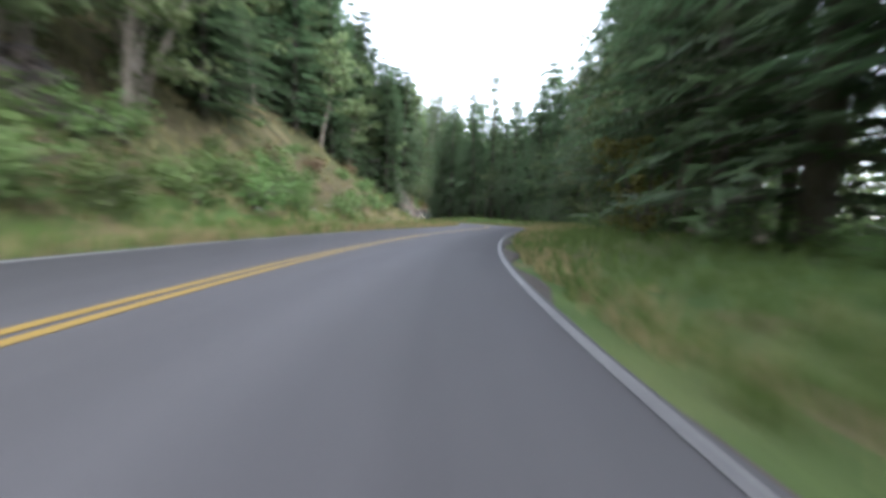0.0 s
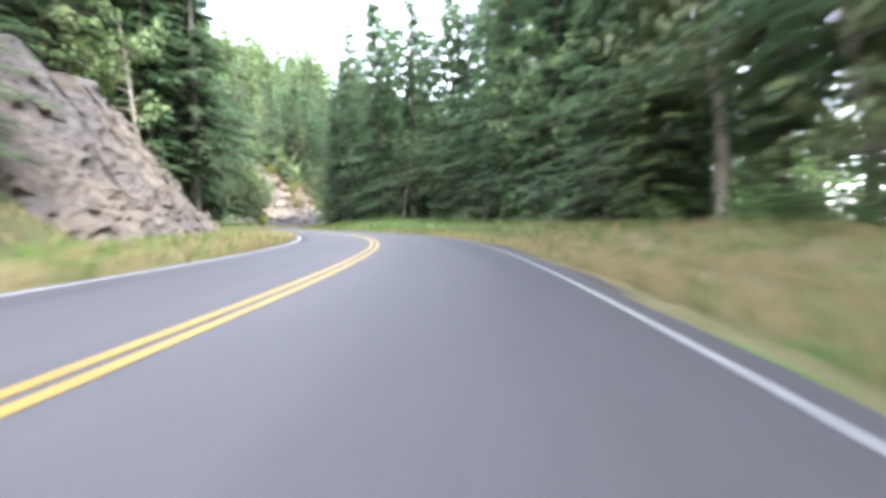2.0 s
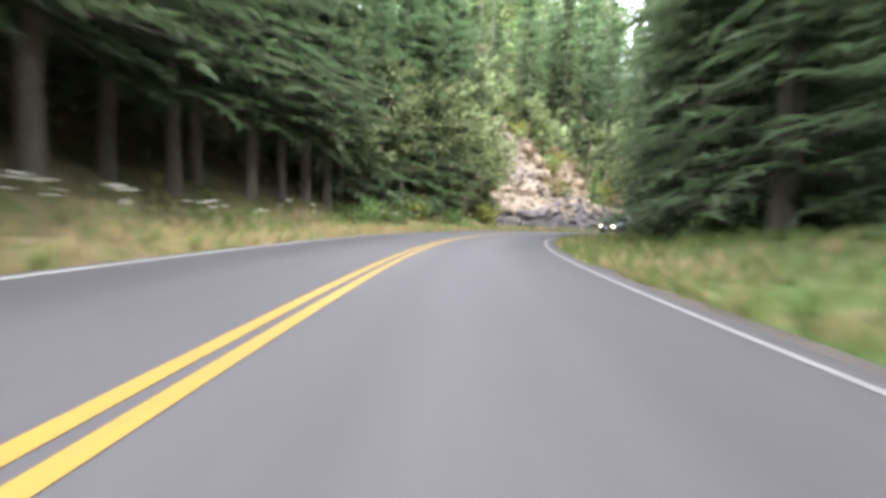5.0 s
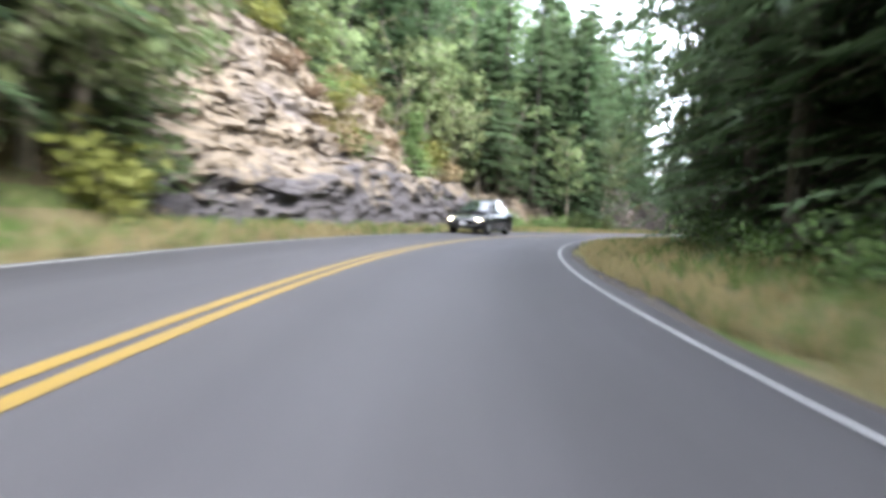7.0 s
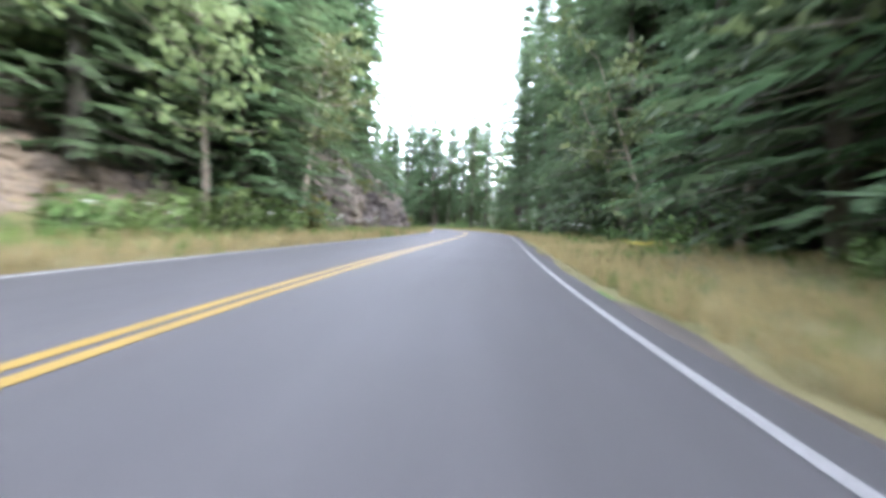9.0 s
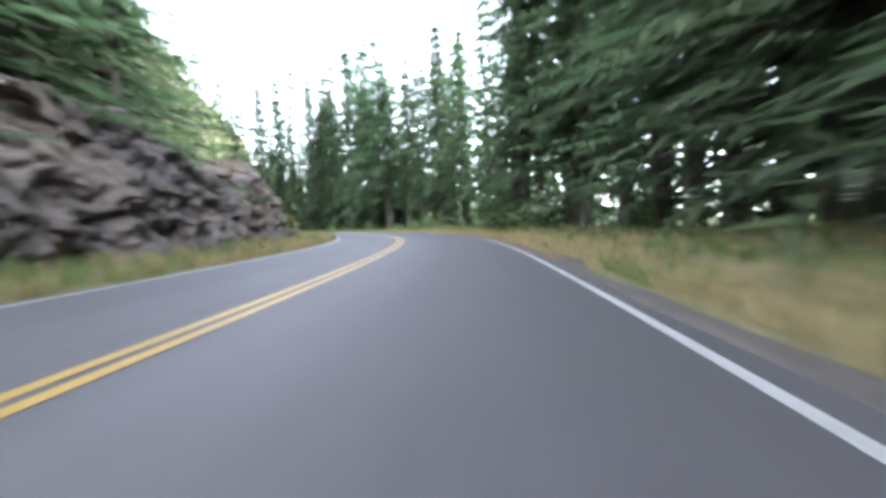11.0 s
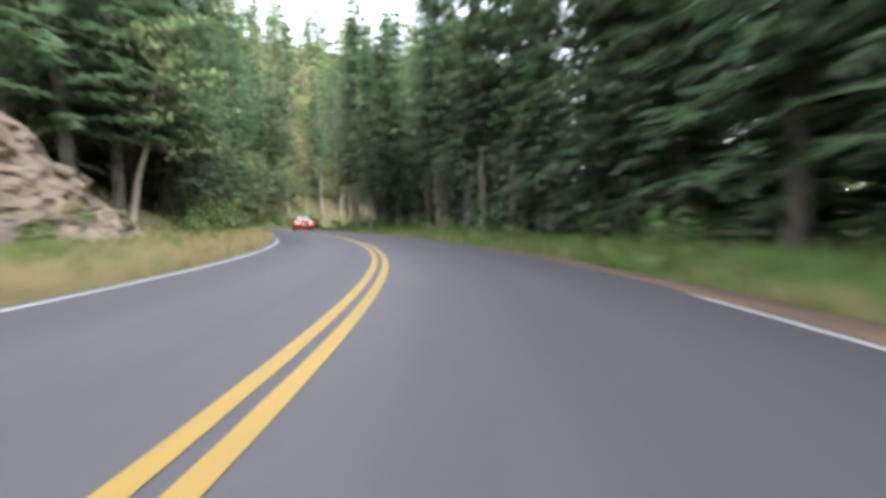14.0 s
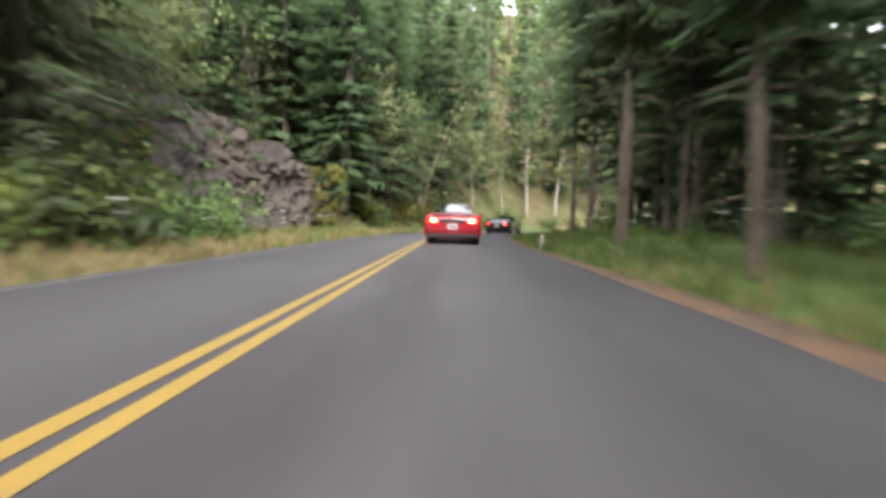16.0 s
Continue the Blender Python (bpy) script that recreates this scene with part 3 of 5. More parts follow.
def conifer_meshes(seed, height, base, spread, whorls, per, sprays, dead=0, radius=0.22, fine=1.0, boughs=1.7):
    """Trunk and crown of a fir: drooping whorled branches hung with flat sprays."""
    r = random.Random(seed)
    bm = bmesh.new()
    lean = Vector((r.uniform(-0.02, 0.02), r.uniform(-0.02, 0.02), 0))
    pts = [Vector((0, 0, -0.6))] + [lean * height * (i / 7) ** 1.4 + Vector((r.uniform(-0.04, 0.04), r.uniform(-0.04, 0.04), height * i / 7)) for i in range(8)]
    if boughs > 50:
        tube(bm, [pts[0], pts[4], pts[8]], [radius * 1.2, radius * 0.6, 0.02], 5)
    else:
        tube(bm, pts, [radius * 1.25] + [radius * (1.05 - 0.98 * i / 7) for i in range(8)], 8)
    for _ in range(dead):
        h = r.uniform(0.07, 0.45) * height
        a = r.uniform(0, 6.28)
        ln = r.uniform(0.6, 2.0)
        d = Vector((math.cos(a), math.sin(a), r.uniform(-0.25, 0.15)))
        p0 = Vector((0, 0, h))
        tube(bm, [p0, p0 + d * ln * 0.5, p0 + d * ln + Vector((0, 0, -0.15 * ln))], [0.03, 0.018, 0.006], 4)
    cards = Cards()
    for w in range(whorls):
        f = (w + r.uniform(-0.3, 0.3)) / whorls
        f = min(max(f, 0.0), 0.985)
        h = base + (height - base) * f
        reach = spread * ((1 - f) ** 0.66) * (0.55 + 0.45 * min(1.0, f * 5 + 0.4)) * (0.85 + 0.3 * math.sin(f * 9 + seed)) + 0.3
        a0 = r.uniform(0, 6.28)
        for k in range(per):
            if r.random() < 0.16:
                continue
            a = a0 + 6.2832 * k / per + r.uniform(-0.35, 0.35)
            ln = reach * r.uniform(0.45, 1.18)
            out = Vector((math.cos(a), math.sin(a), 0))
            sd = Vector((-math.sin(a), math.cos(a), 0))
            droop = r.uniform(0.12, 0.42) * (1.1 - f)
            p0 = Vector((0, 0, h)) + lean * h
            n = max(3, int(sprays * (0.35 + 0.65 * (1 - f))))
            if ln > boughs:
                tube(bm, [p0, p0 + out * ln * 0.85 + Vector((0, 0, -droop * ln * 0.7))], [0.035 * (1.1 - f), 0.006], 3)
            slim = fine < 1
            n = n * 2 if slim else n
            for i in range(n):
                g = (i + r.uniform(0.2, 1.0)) / n
                g = 0.08 + 0.92 * g
                p = p0 + out * (ln * g) + Vector((0, 0, 0.06 * ln * g - droop * ln * g * g)) + sd * r.uniform(-0.1, 0.1)
                sgn = 1 if i % 2 else -1
                al = (out * r.uniform(0.35, 1.0) + sd * sgn * r.uniform(0.3, 1.0) + Vector((0, 0, r.uniform(-0.65, 0.05)))).normalized()
                s2 = al.cross(Vector((0, 0, 1)) + rnd_dir(r) * 0.5).normalized()
                up = s2.cross(al)
                size = (0.45 + 0.5 * (1 - g)) * r.uniform(0.6, 1.15) * (0.55 + 0.17 * spread) * fine
                face = out * (0.35 + 0.5 * g) + Vector((0, 0, 0.6)) + al * 0.3 + rnd_dir(r) * 0.35
                if slim:
                    cards.blade(p, al, s2, size * 1.1, size * r.uniform(0.11, 0.18), face)
                else:
                    cards.add(p, al, s2, up, size, size * r.uniform(0.22, 0.36), face)
    me_t = bpy.data.meshes.new("trunk")
    bm.to_mesh(me_t)
    bm.free()
    return me_t, cards.mesh("crown")


def broadleaf_meshes(seed, height, spread, clumps, leaves, size, base=0.3, stems=1):
    """Trunk with limbs, and a crown of many small leaves in uneven clumps."""
    r = random.Random(seed)
    bm = bmesh.new()
    cards = Cards()
    tips = []
    for st in range(stems):
        a = r.uniform(0, 6.28)
        lean = Vector((math.cos(a), math.sin(a), 0)) * (0.12 if stems == 1 else 0.3) * height
        pts = [Vector((0, 0, -0.4))] + [lean * (i / 5) ** 1.3 + Vector((r.uniform(-0.1, 0.1), r.uniform(-0.1, 0.1), height * 0.85 * i / 5)) for i in range(6)]
        r0 = 0.012 * height + 0.03
        tube(bm, pts, [r0 * 1.3] + [r0 * (1.05 - 0.9 * i / 5) for i in range(6)], 7)
        for _ in range(clumps // stems):
            f = r.uniform(base, 1.0)
            i = min(4, int(f * 5))
            p0 = pts[1 + i].lerp(pts[min(6, 2 + i)], f * 5 - i)
            a = r.uniform(0, 6.28)
            reach = spread * math.sqrt(max(0.05, 1 - ((f - 0.55) / 0.6) ** 2)) * r.uniform(0.35, 1.0)
            p2 = p0 + Vector((math.cos(a) * reach, math.sin(a) * reach, r.uniform(0.0, 0.35) * reach + 0.1 * height * (f - 0.3)))
            p1 = p0.lerp(p2, 0.5) + Vector((0, 0, -0.06 * reach))
            tube(bm, [p0, p1, p2], [r0 * 0.3, r0 * 0.18, 0.008], 4)
            tips.append((p2, reach))
            tips.append((p1, reach))
    for c, reach in tips:
        rad = r.uniform(0.5, 1.0) * (0.22 * spread + 0.25)
        for _ in range(leaves):
            o = rnd_dir(r) * rad * r.random() ** 0.45
            o.z *= 0.6
            al = (rnd_dir(r) + Vector((0, 0, -0.35))).normalized()
            s2 = al.cross(rnd_dir(r))
            if s2.length < 0.05:
                continue
            s2.normalize()
            sz = size * r.uniform(0.6, 1.3)
            cards.add(c + o, al, s2, s2.cross(al), sz, sz * 0.36, o / rad * 0.7 + Vector((c.x, c.y, 0)).normalized() * 0.45 + Vector((0, 0, 0.5)) + rnd_dir(r) * 0.3)
    me_t = bpy.data.meshes.new("trunk")
    bm.to_mesh(me_t)
    bm.free()
    return me_t, cards.mesh("crown")


def bush_meshes(seed, height, spread, leaves, size):
    r = random.Random(seed)
    bm = bmesh.new()
    cards = Cards()
    for i in range(9):
        a = r.uniform(0, 6.28)
        q = r.uniform(0.3, 1) * spread
        tip = Vector((math.cos(a) * q, math.sin(a) * q, height * r.uniform(0.45, 1.0) * (1 - 0.35 * q / spread)))
        tube(bm, [Vector((0, 0, -0.2)), tip * 0.5 + Vector((0, 0, 0.12 * height)), tip], [0.03, 0.018, 0.006], 4)
        for _ in range(leaves // 9):
            g = r.uniform(0.25, 1.05)
            o = rnd_dir(r) * (0.2 + 0.22 * spread) * r.random() ** 0.4
            p = tip * g + o
            p.z = max(p.z, 0.03)
            al = (rnd_dir(r) + Vector((0, 0, 0.15))).normalized()
            s2 = al.cross(rnd_dir(r))
            if s2.length < 0.05:
                continue
            s2.normalize()
            sz = size * r.uniform(0.6, 1.4)
            cards.add(p, al, s2, s2.cross(al), sz, sz * 0.34, tip.normalized() * 0.6 + o.normalized() * 0.4 + Vector((0, 0, 0.5)) + rnd_dir(r) * 0.3)
    me_t = bpy.data.meshes.new("branchwork")
    bm.to_mesh(me_t)
    bm.free()
    return me_t, cards.mesh("foliage")


KINDS = {}


def kind(key, name, label, category, group, meshes, mat_t, mat_c, names=("trunk", "crown")):
    meshes[0].materials.append(mat_t)
    meshes[1].materials.append(mat_c)
    KINDS[key] = (name, label, category, group, meshes, names)


kind("fir_a", "fir_tree", "tall dark green fir with drooping branches beside the road", "tree", "roadside firs", conifer_meshes(1, 19, 0.6, 4.3, 36, 6, 17, 6, 0.26, 0.75, 2.4), BARK, FIR)
kind("fir_b", "fir_tree", "tall dark green fir with drooping branches beside the road", "tree", "roadside firs", conifer_meshes(2, 23, 1.2, 4.6, 38, 6, 17, 8, 0.34, 0.75, 2.4), BARK, FIR)
kind("fir_c", "fir_tree", "slender green fir with an open crown", "tree", "roadside firs", conifer_meshes(3, 21, 3.0, 3.6, 34, 6, 20, 14, 0.26, 0.7, 2.2), BARK, FIR)
kind("fir_over", "fir_tree", "wide fir overhanging the verge with a dark underside", "tree", "roadside firs", conifer_meshes(25, 21, 3.6, 5.8, 32, 6, 20, 14, 0.3, 0.66, 2.6), BARK, FIR)
kind("fir_low", "young_fir_tree", "young light green fir branched down to the ground", "tree", "young firs", conifer_meshes(4, 9, 0.2, 2.7, 26, 6, 20, 0, 0.12, 0.6), BARK, FIR_LIGHT)
kind("fir_bare", "fir_tree", "tall fir with a bare trunk coloured as if sunlit and dead twigs", "tree", "bare-trunked firs", conifer_meshes(5, 24, 6.0, 3.8, 30, 6, 17, 44, 0.2, 0.8, 2.2), BARK_TAN, FIR)
FAR = [conifer_meshes(6, 20, 1.0, 3.9, 17, 5, 5, 0, 0.25, 1.25, 99), conifer_meshes(7, 17, 0.8, 3.8, 15, 5, 5, 0, 0.22, 1.25, 99), conifer_meshes(17, 22, 1.0, 4.1, 18, 5, 5, 0, 0.22, 1.25, 99), conifer_meshes(27, 19, 0.6, 4.4, 12, 5, 3, 0, 0.25, 1.9, 99),
       conifer_meshes(15, 21, 1.0, 4.6, 28, 6, 9, 6, 0.24, 1.2, 2.4), bush_meshes(11, 1.5, 1.3, 680, 0.135), bush_meshes(12, 0.9, 1.0, 480, 0.12)]
kind("alder_a", "alder_tree", "leafy green alder with a pale leaning trunk", "tree", "roadside alders", broadleaf_meshes(8, 12, 3.4, 30, 25, 0.32), BARK_PALE, LEAF)
kind("alder_b", "alder_tree", "leafy green alder with several pale stems", "tree", "roadside alders", broadleaf_meshes(9, 9, 3.0, 30, 25, 0.3, 0.2, 3), BARK_PALE, LEAF)
kind("maple", "maple_tree", "small yellow-green maple at the edge of the wood", "tree", "yellow-green maples", broadleaf_meshes(10, 6.5, 2.4, 26, 28, 0.28, 0.15, 3), BARK, LEAF_YEL)
kind("bush_a", "bush", "dense green bush on the verge", "bush", "verge bushes", bush_meshes(11, 1.5, 1.3, 680, 0.135), BARK, BUSH, ("branchwork", "foliage"))
kind("bush_b", "bush", "low green bush among the grass", "bush", "verge bushes", bush_meshes(12, 0.9, 1.0, 480, 0.12), BARK, BUSH, ("branchwork", "foliage"))
kind("bush_y", "bush", "yellow-green bush at the foot of the bank", "bush", "verge bushes", bush_meshes(13, 1.8, 1.4, 480, 0.19), BARK, LEAF_YEL, ("branchwork", "foliage"))
kind("bush_dry", "bush", "brown half-dry bush on the bank", "bush", "dry bushes", bush_meshes(14, 1.4, 1.1, 520, 0.18), BARK, DRYLEAF, ("branchwork", "foliage"))
FIRST = {}
# what stands too deep or too thick to be told apart
DEEP = {"fir_mid": 4, "brush_a": 5, "brush_b": 6}
FAR_AT = []


def plant(key, s, d, scale=1.0, turn=None, rng=random, xy=None, sink=0.05):
    x, y = xy or place(s, d)
    z = on_ground(x, y) - sink
    if key in DEEP:
        FAR_AT.append((DEEP[key], x, y, z - 0.1, rng.uniform(0, 6.28), scale))
        return None
    m = pose(x, y, z, rng.uniform(-2, 2), rng.uniform(-2, 2), rng.uniform(0, 360) if turn is None else turn) @ Matrix.Scale(scale, 4)
    if key not in FIRST:
        name, label, cat, grp, meshes, names = KINDS[key]
        top = new(name)
        tagged(top, label, cat, grp)
        for n, me in zip(names, meshes):
            part(n, me, None, top)
        top.matrix_basis = m
        FIRST[key] = top
        return top
    ob = copy_thing(FIRST[key], Matrix.Identity(4))
    ob.matrix_basis = m
    return ob


# zones of bare rock or open bank along the left side, (from, to, depth kept clear)
CLEAR_L = [(-14, 14, 4.6), (14, 38, 5.4), (38, 61.5, 7.0), (121, 142, 9.5), (143, 157, 6.0), (165, 200, 6.5), (200, 251, 7.0), (275, 292, 4.5)]


def clear_left(s):
    return max([c for a, b, c in CLEAR_L if a <= s <= b], default=0.0)


NEAR_ROAD = [(x, y) for x, y in zip(RX[::4], RY[::4])]


def off_road(x, y, gap):
    return min((x - a) ** 2 + (y - b) ** 2 for a, b in NEAR_ROAD) > gap * gap



def far(which, s, d, r, xy=None, size=1.0):
    """Notes a tree deep in the wood; they are joined further down."""
    x, y = xy or place(s, d)
    FAR_AT.append((which, x, y, on_ground(x, y) - 0.2, r.uniform(0, 6.28), r.uniform(0.75, 1.2) * size))


def woods():
    r = random.Random(21)
    s = -18.0
    while s < 312:
        first = ramp(s, [(-20, 9.0), (30, 10.0), (62, 11.0), (85, 10.0), (104, 8.0), (118, 7.9), (134, 7.7), (150, 8.8), (180, 9.6), (225, 9.2), (250, 9.4), (300, 9.2)])
        thin = ramp(s, [(-20, 0.2), (10, 0.4), (16, 0.6), (38, 0.6), (44, 0.2), (48, 0.05), (66, 0.0), (72, 0.4), (90, 0.4), (98, 0.0), (150, 0.05), (178, 0.2), (194, 0.3), (200, 0.5), (226, 0.6), (232, 0.1), (242, 0.1), (247, 0.4), (260, 0.4), (266, 0.1), (300, 0.1)])
        low = ramp(s, [(-20, 0.65), (14, 0.55), (38, 0.55), (44, 0.85), (50, 1.1), (66, 1.1), (72, 0.65), (92, 0.65), (98, 1.0), (150, 1.0), (236, 1.0), (246, 0.75), (272, 0.7), (300, 0.85)])
        keys = ["fir_over", "fir_over", "fir_b", "fir_a"] if s < 236 else ["fir_c", "fir_c", "fir_bare", "fir_c"]
        if 178 < s < 236:
            keys = ["fir_c", "fir_b", "fir_c", "fir_over"]
        plant(r.choice(keys), s, first + r.uniform(-0.3, 1.2), r.uniform(0.75, 1.15), rng=r)
        if s < 60 or 100 < s < 135 or s > 240:
            plant("fir_over" if s < 240 else "fir_mid", s + 1.8, first + r.uniform(2.2, 3.6), r.uniform(0.85, 1.1) * (1.0 if 44 < s < 240 else 0.75), rng=r)
        if 217 < s < 228:
            plant("fir_c", s + 1.8, first + r.uniform(2.0, 4.0), r.uniform(0.9, 1.15), rng=r)
        if 60 < s < 100 or 135 < s < 240:
            plant("fir_mid", s + r.uniform(-2, 2), first + r.uniform(3.2, 5.5), r.uniform(0.8, 1.2) * (0.8 if s > 204 else 1.0), rng=r)
        for lo, hi in ((7.0, 9.5), (10, 13), (14, 18), (19, 26)):
            if r.random() > thin:
                far(r.randrange(3), s + r.uniform(-2, 2), first + r.uniform(lo, hi), r, size=low)
        for lo, hi in ((20, 27), (28, 36), (36, 50), (50, 70), (70, 95)):
            if r.random() > thin * 0.75:
                far(3, s + r.uniform(-2, 2), first + r.uniform(lo, hi), r, size=min(1.0, low + 0.1))
        if r.random() < ramp(s, [(-20, 0.2), (20, 0.6), (44, 0.5), (60, 0.1), (128, 0.1), (136, 0.8), (180, 0.6)]) and s < 180:
            plant(r.choice(["alder_a", "alder_b", "fir_low", "alder_a"]), s + r.uniform(-1, 1), first - 0.2, r.uniform(0.65, 1.15), rng=r)
        for _ in range(2):
            if r.random() < 0.85:
                plant(r.choice(["brush_a", "brush_b"]), s + r.uniform(-2, 2), first - r.uniform(-1.0, 1.2), r.uniform(0.6, 1.15), rng=r)
        s += r.uniform(3.4, 4.8)
    s = -22.0
    while s < 336:
        d0 = -(verge_left(s) + clear_left(s) + 1.6)
        dark = 60 < s < 100 or 157 < s < 168
        pick = ["fir_a", "alder_a", "fir_b", "alder_b", "alder_a"] if not dark else ["fir_over", "fir_over" if s < 200 else "alder_a"]
        plant(r.choice(pick), s, d0 - r.uniform(0, 1.5), r.uniform(0.7, 1.05), rng=r)
        plant(r.choice(["fir_mid", "fir_mid", "alder_a"]), s + r.uniform(-2, 2), d0 - r.uniform(4, 6.5), r.uniform(0.75, 1.1), rng=r)
        for lo, hi in ((8, 11), (12, 16), (17, 22), (23, 30)):
            far(r.randrange(3), s + r.uniform(-2, 2), d0 - r.uniform(lo, hi), r)
        if dark and s < 110:
            plant("fir_over", s + 1.9, d0 + r.uniform(-1.0, 0.3), r.uniform(0.75, 1.0), rng=r)
            plant("fir_over", s + 0.9, d0 - r.uniform(3.0, 4.5), r.uniform(0.9, 1.1), rng=r)
        if not clear_left(s):
            for _ in range(0 if 58 < s < 98 else 2):
                plant(r.choice(["bush_a", "bush_b", "bush_a", "bush_y"]), s + r.uniform(-2, 2), -(verge_left(s) + r.uniform(0.1, 1.4)), r.uniform(0.7, 1.3), rng=r)
        s += r.uniform(3.5, 4.9)
    for _ in range(500):
        s, d = r.uniform(-10, 365), -r.uniform(34, 105)
        x, y = place(s, d)
        if off_road(x, y, 34):
            far(r.choice([1, 3, 3]), 0, 0, r, xy=(x, y))
    for _ in range(2600):
        x, y = r.uniform(-190, 70), r.uniform(-20, 470)
        z = on_ground(x, y)
        if z > 16 and off_road(x, y, 48) and len(FAR_AT) < 1500:
            far(r.choice([3, 3, 0, 3]), 0, 0, r, xy=(x, y))
    for _ in range(1500):
        x, y = r.uniform(-130, 45), r.uniform(265, 440)
        if on_ground(x, y) > 13 and off_road(x, y, 26) and len(FAR_AT) < 1850:
            far(r.choice([3, 3, 0, 3]), 0, 0, r, xy=(x, y))


woods()


# ---- rock outcrops ----
def slab_mesh(seed):
    """One broken block of rock: a squat uneven prism."""
    r = random.Random(seed)
    n = r.choice([5, 6, 7])
    bm = bmesh.new()
    rings = []
    for z, k in ((-0.5, 1.0), (0.28, 0.96), (0.5, 0.74)):
        rings.append([])
        for i in range(n):
            a = 6.2832 * i / n
            q = 0.5 * k * (1 + 0.25 * math.sin(a * 2 + seed) + 0.12 * math.sin(3 * a + seed * 2)) * r.uniform(0.88, 1.1)
            rings[-1].append(bm.verts.new((math.cos(a) * q, math.sin(a) * q, z + r.uniform(-0.07, 0.07))))
    for a, b in zip(rings, rings[1:]):
        for i in range(n):
            bm.faces.new((a[i], a[(i + 1) % n], b[(i + 1) % n], b[i]))
    bm.faces.new(rings[-1])
    bm.faces.new(rings[0][::-1])
    me = bpy.data.meshes.new("slab")
    bm.to_mesh(me)
    bm.free()
    return me


SLABS = {}


def rock(label, mat, s0, s1, base, heights, lean, seed, rough=1.0, step=0.17, slabs=30, dip=0.35):
    """A blocky rock face along the left side: base(s) from the road's middle, heights as (s, z) pairs."""
    ss = np.arange(s0, s1 + step, step)
    hmax = max(h for _, h in heights)
    nv = int(hmax / step) + 2
    off = Vector((seed * 13.7, seed * 5.1, 0))
    rows = []
    for s in ss:
        h = ramp(s, heights) * (1 + 0.2 * noise.noise(Vector((s * 0.55, seed, 0))) + 0.22 * noise.cell(Vector((s * 0.45, seed, 0))) - 0.11)
        end = max(0.0, min(1.0, (s - s0) / 1.5, (s1 - s) / 1.5))
        row = []
        for j in range(nv + 4):
            f = min(1.0, j / nv)
            z = -0.5 + (h + 0.5) * f
            d = base(s) + max(0.0, z) * lean
            x, y = place(s, -d)
            p = Vector((x, y, z)) + off
            wrp = 0.5 * noise.noise(p * 0.8)
            q = Vector((s * 0.5 + dip * z + wrp, d * 0.4 + seed * 3.0, z * 1.15 - dip * s * 0.6 + wrp))
            c1 = noise.voronoi(q * 0.7)[1][0]
            c2 = noise.voronoi(q * 2.2)[1][0]
            c3 = noise.voronoi(q * 5.5)[1][0]
            dist = noise.voronoi(q * 2.2)[0]
            crack = -0.16 * max(0.0, 1 - (dist[1] - dist[0]) / 0.16)
            big = noise.noise(Vector((s * 0.2, z * 0.25, seed)))
            ledge = 1 - abs(noise.noise(Vector((s * 0.3 + 0.4 * z, seed, z * 1.3 - dip * s * 0.7 + wrp))))
            dd = rough * (0.62 * noise.noise(c1 * 5.3) + 0.42 * noise.noise(c2 * 7.7) + 0.26 * noise.noise(c3 * 6.1) + 0.5 * (ledge ** 2 - 0.6) + 0.16 * noise.noise(p * 2.6) + 0.14 * noise.noise(p * 6.1) + crack) + 0.6 * big
            z2 = z + rough * (0.25 * noise.noise(c1 * 3.1 + Vector((9, 0, 0))) + 0.1 * noise.noise(p * 2.1)) * (1 if j else 0)
            if j > nv:
                k = j - nv
                d += (0.0, 0.9, 2.0, 3.6)[k - 1] + 0.6
                z2 += (0.12, 0.0, -0.7, -2.4)[k - 1]
                dd *= 0.5
            d2 = d - dd * end + (1 - end) * 1.2
            row.append((*place(s + 0.3 * noise.noise(c2 * 4.4), -d2), z2))
        rows.append(row)
    cols = nv + 4
    top = tagged(new("rock_outcrop"), label, "rock", "roadside rock outcrops")
    face = mesh_np("rock_face", np.array(rows).reshape(-1, 3), grid_faces(len(rows), cols))
    face.polygons.foreach_set("use_smooth", [False] * len(face.polygons))
    part("rock_face", face, mat, top)
    r = random.Random(seed)
    if mat.name not in SLABS:
        SLABS[mat.name] = [slab_mesh(k) for k in range(6)]
        for me in SLABS[mat.name]:
            me.materials.append(mat)
    for _ in range(slabs):
        i, j = r.randrange(2, len(rows) - 2), r.randrange(1, nv)
        p = rows[i][j]
        size = r.uniform(0.25, 0.6)
        ob = part("slab", r.choice(SLABS[mat.name]), None, top)
        ob.matrix_basis = pose(*p, math.degrees(dip) * -0.6 + r.uniform(-12, 12), r.uniform(-14, 14), math.degrees(heading(ss[i])) + r.uniform(-30, 30)) @ Matrix.Diagonal((size * r.uniform(0.7, 1.1), size * r.uniform(0.9, 1.7), size * r.uniform(0.35, 0.7), 1))
    return top


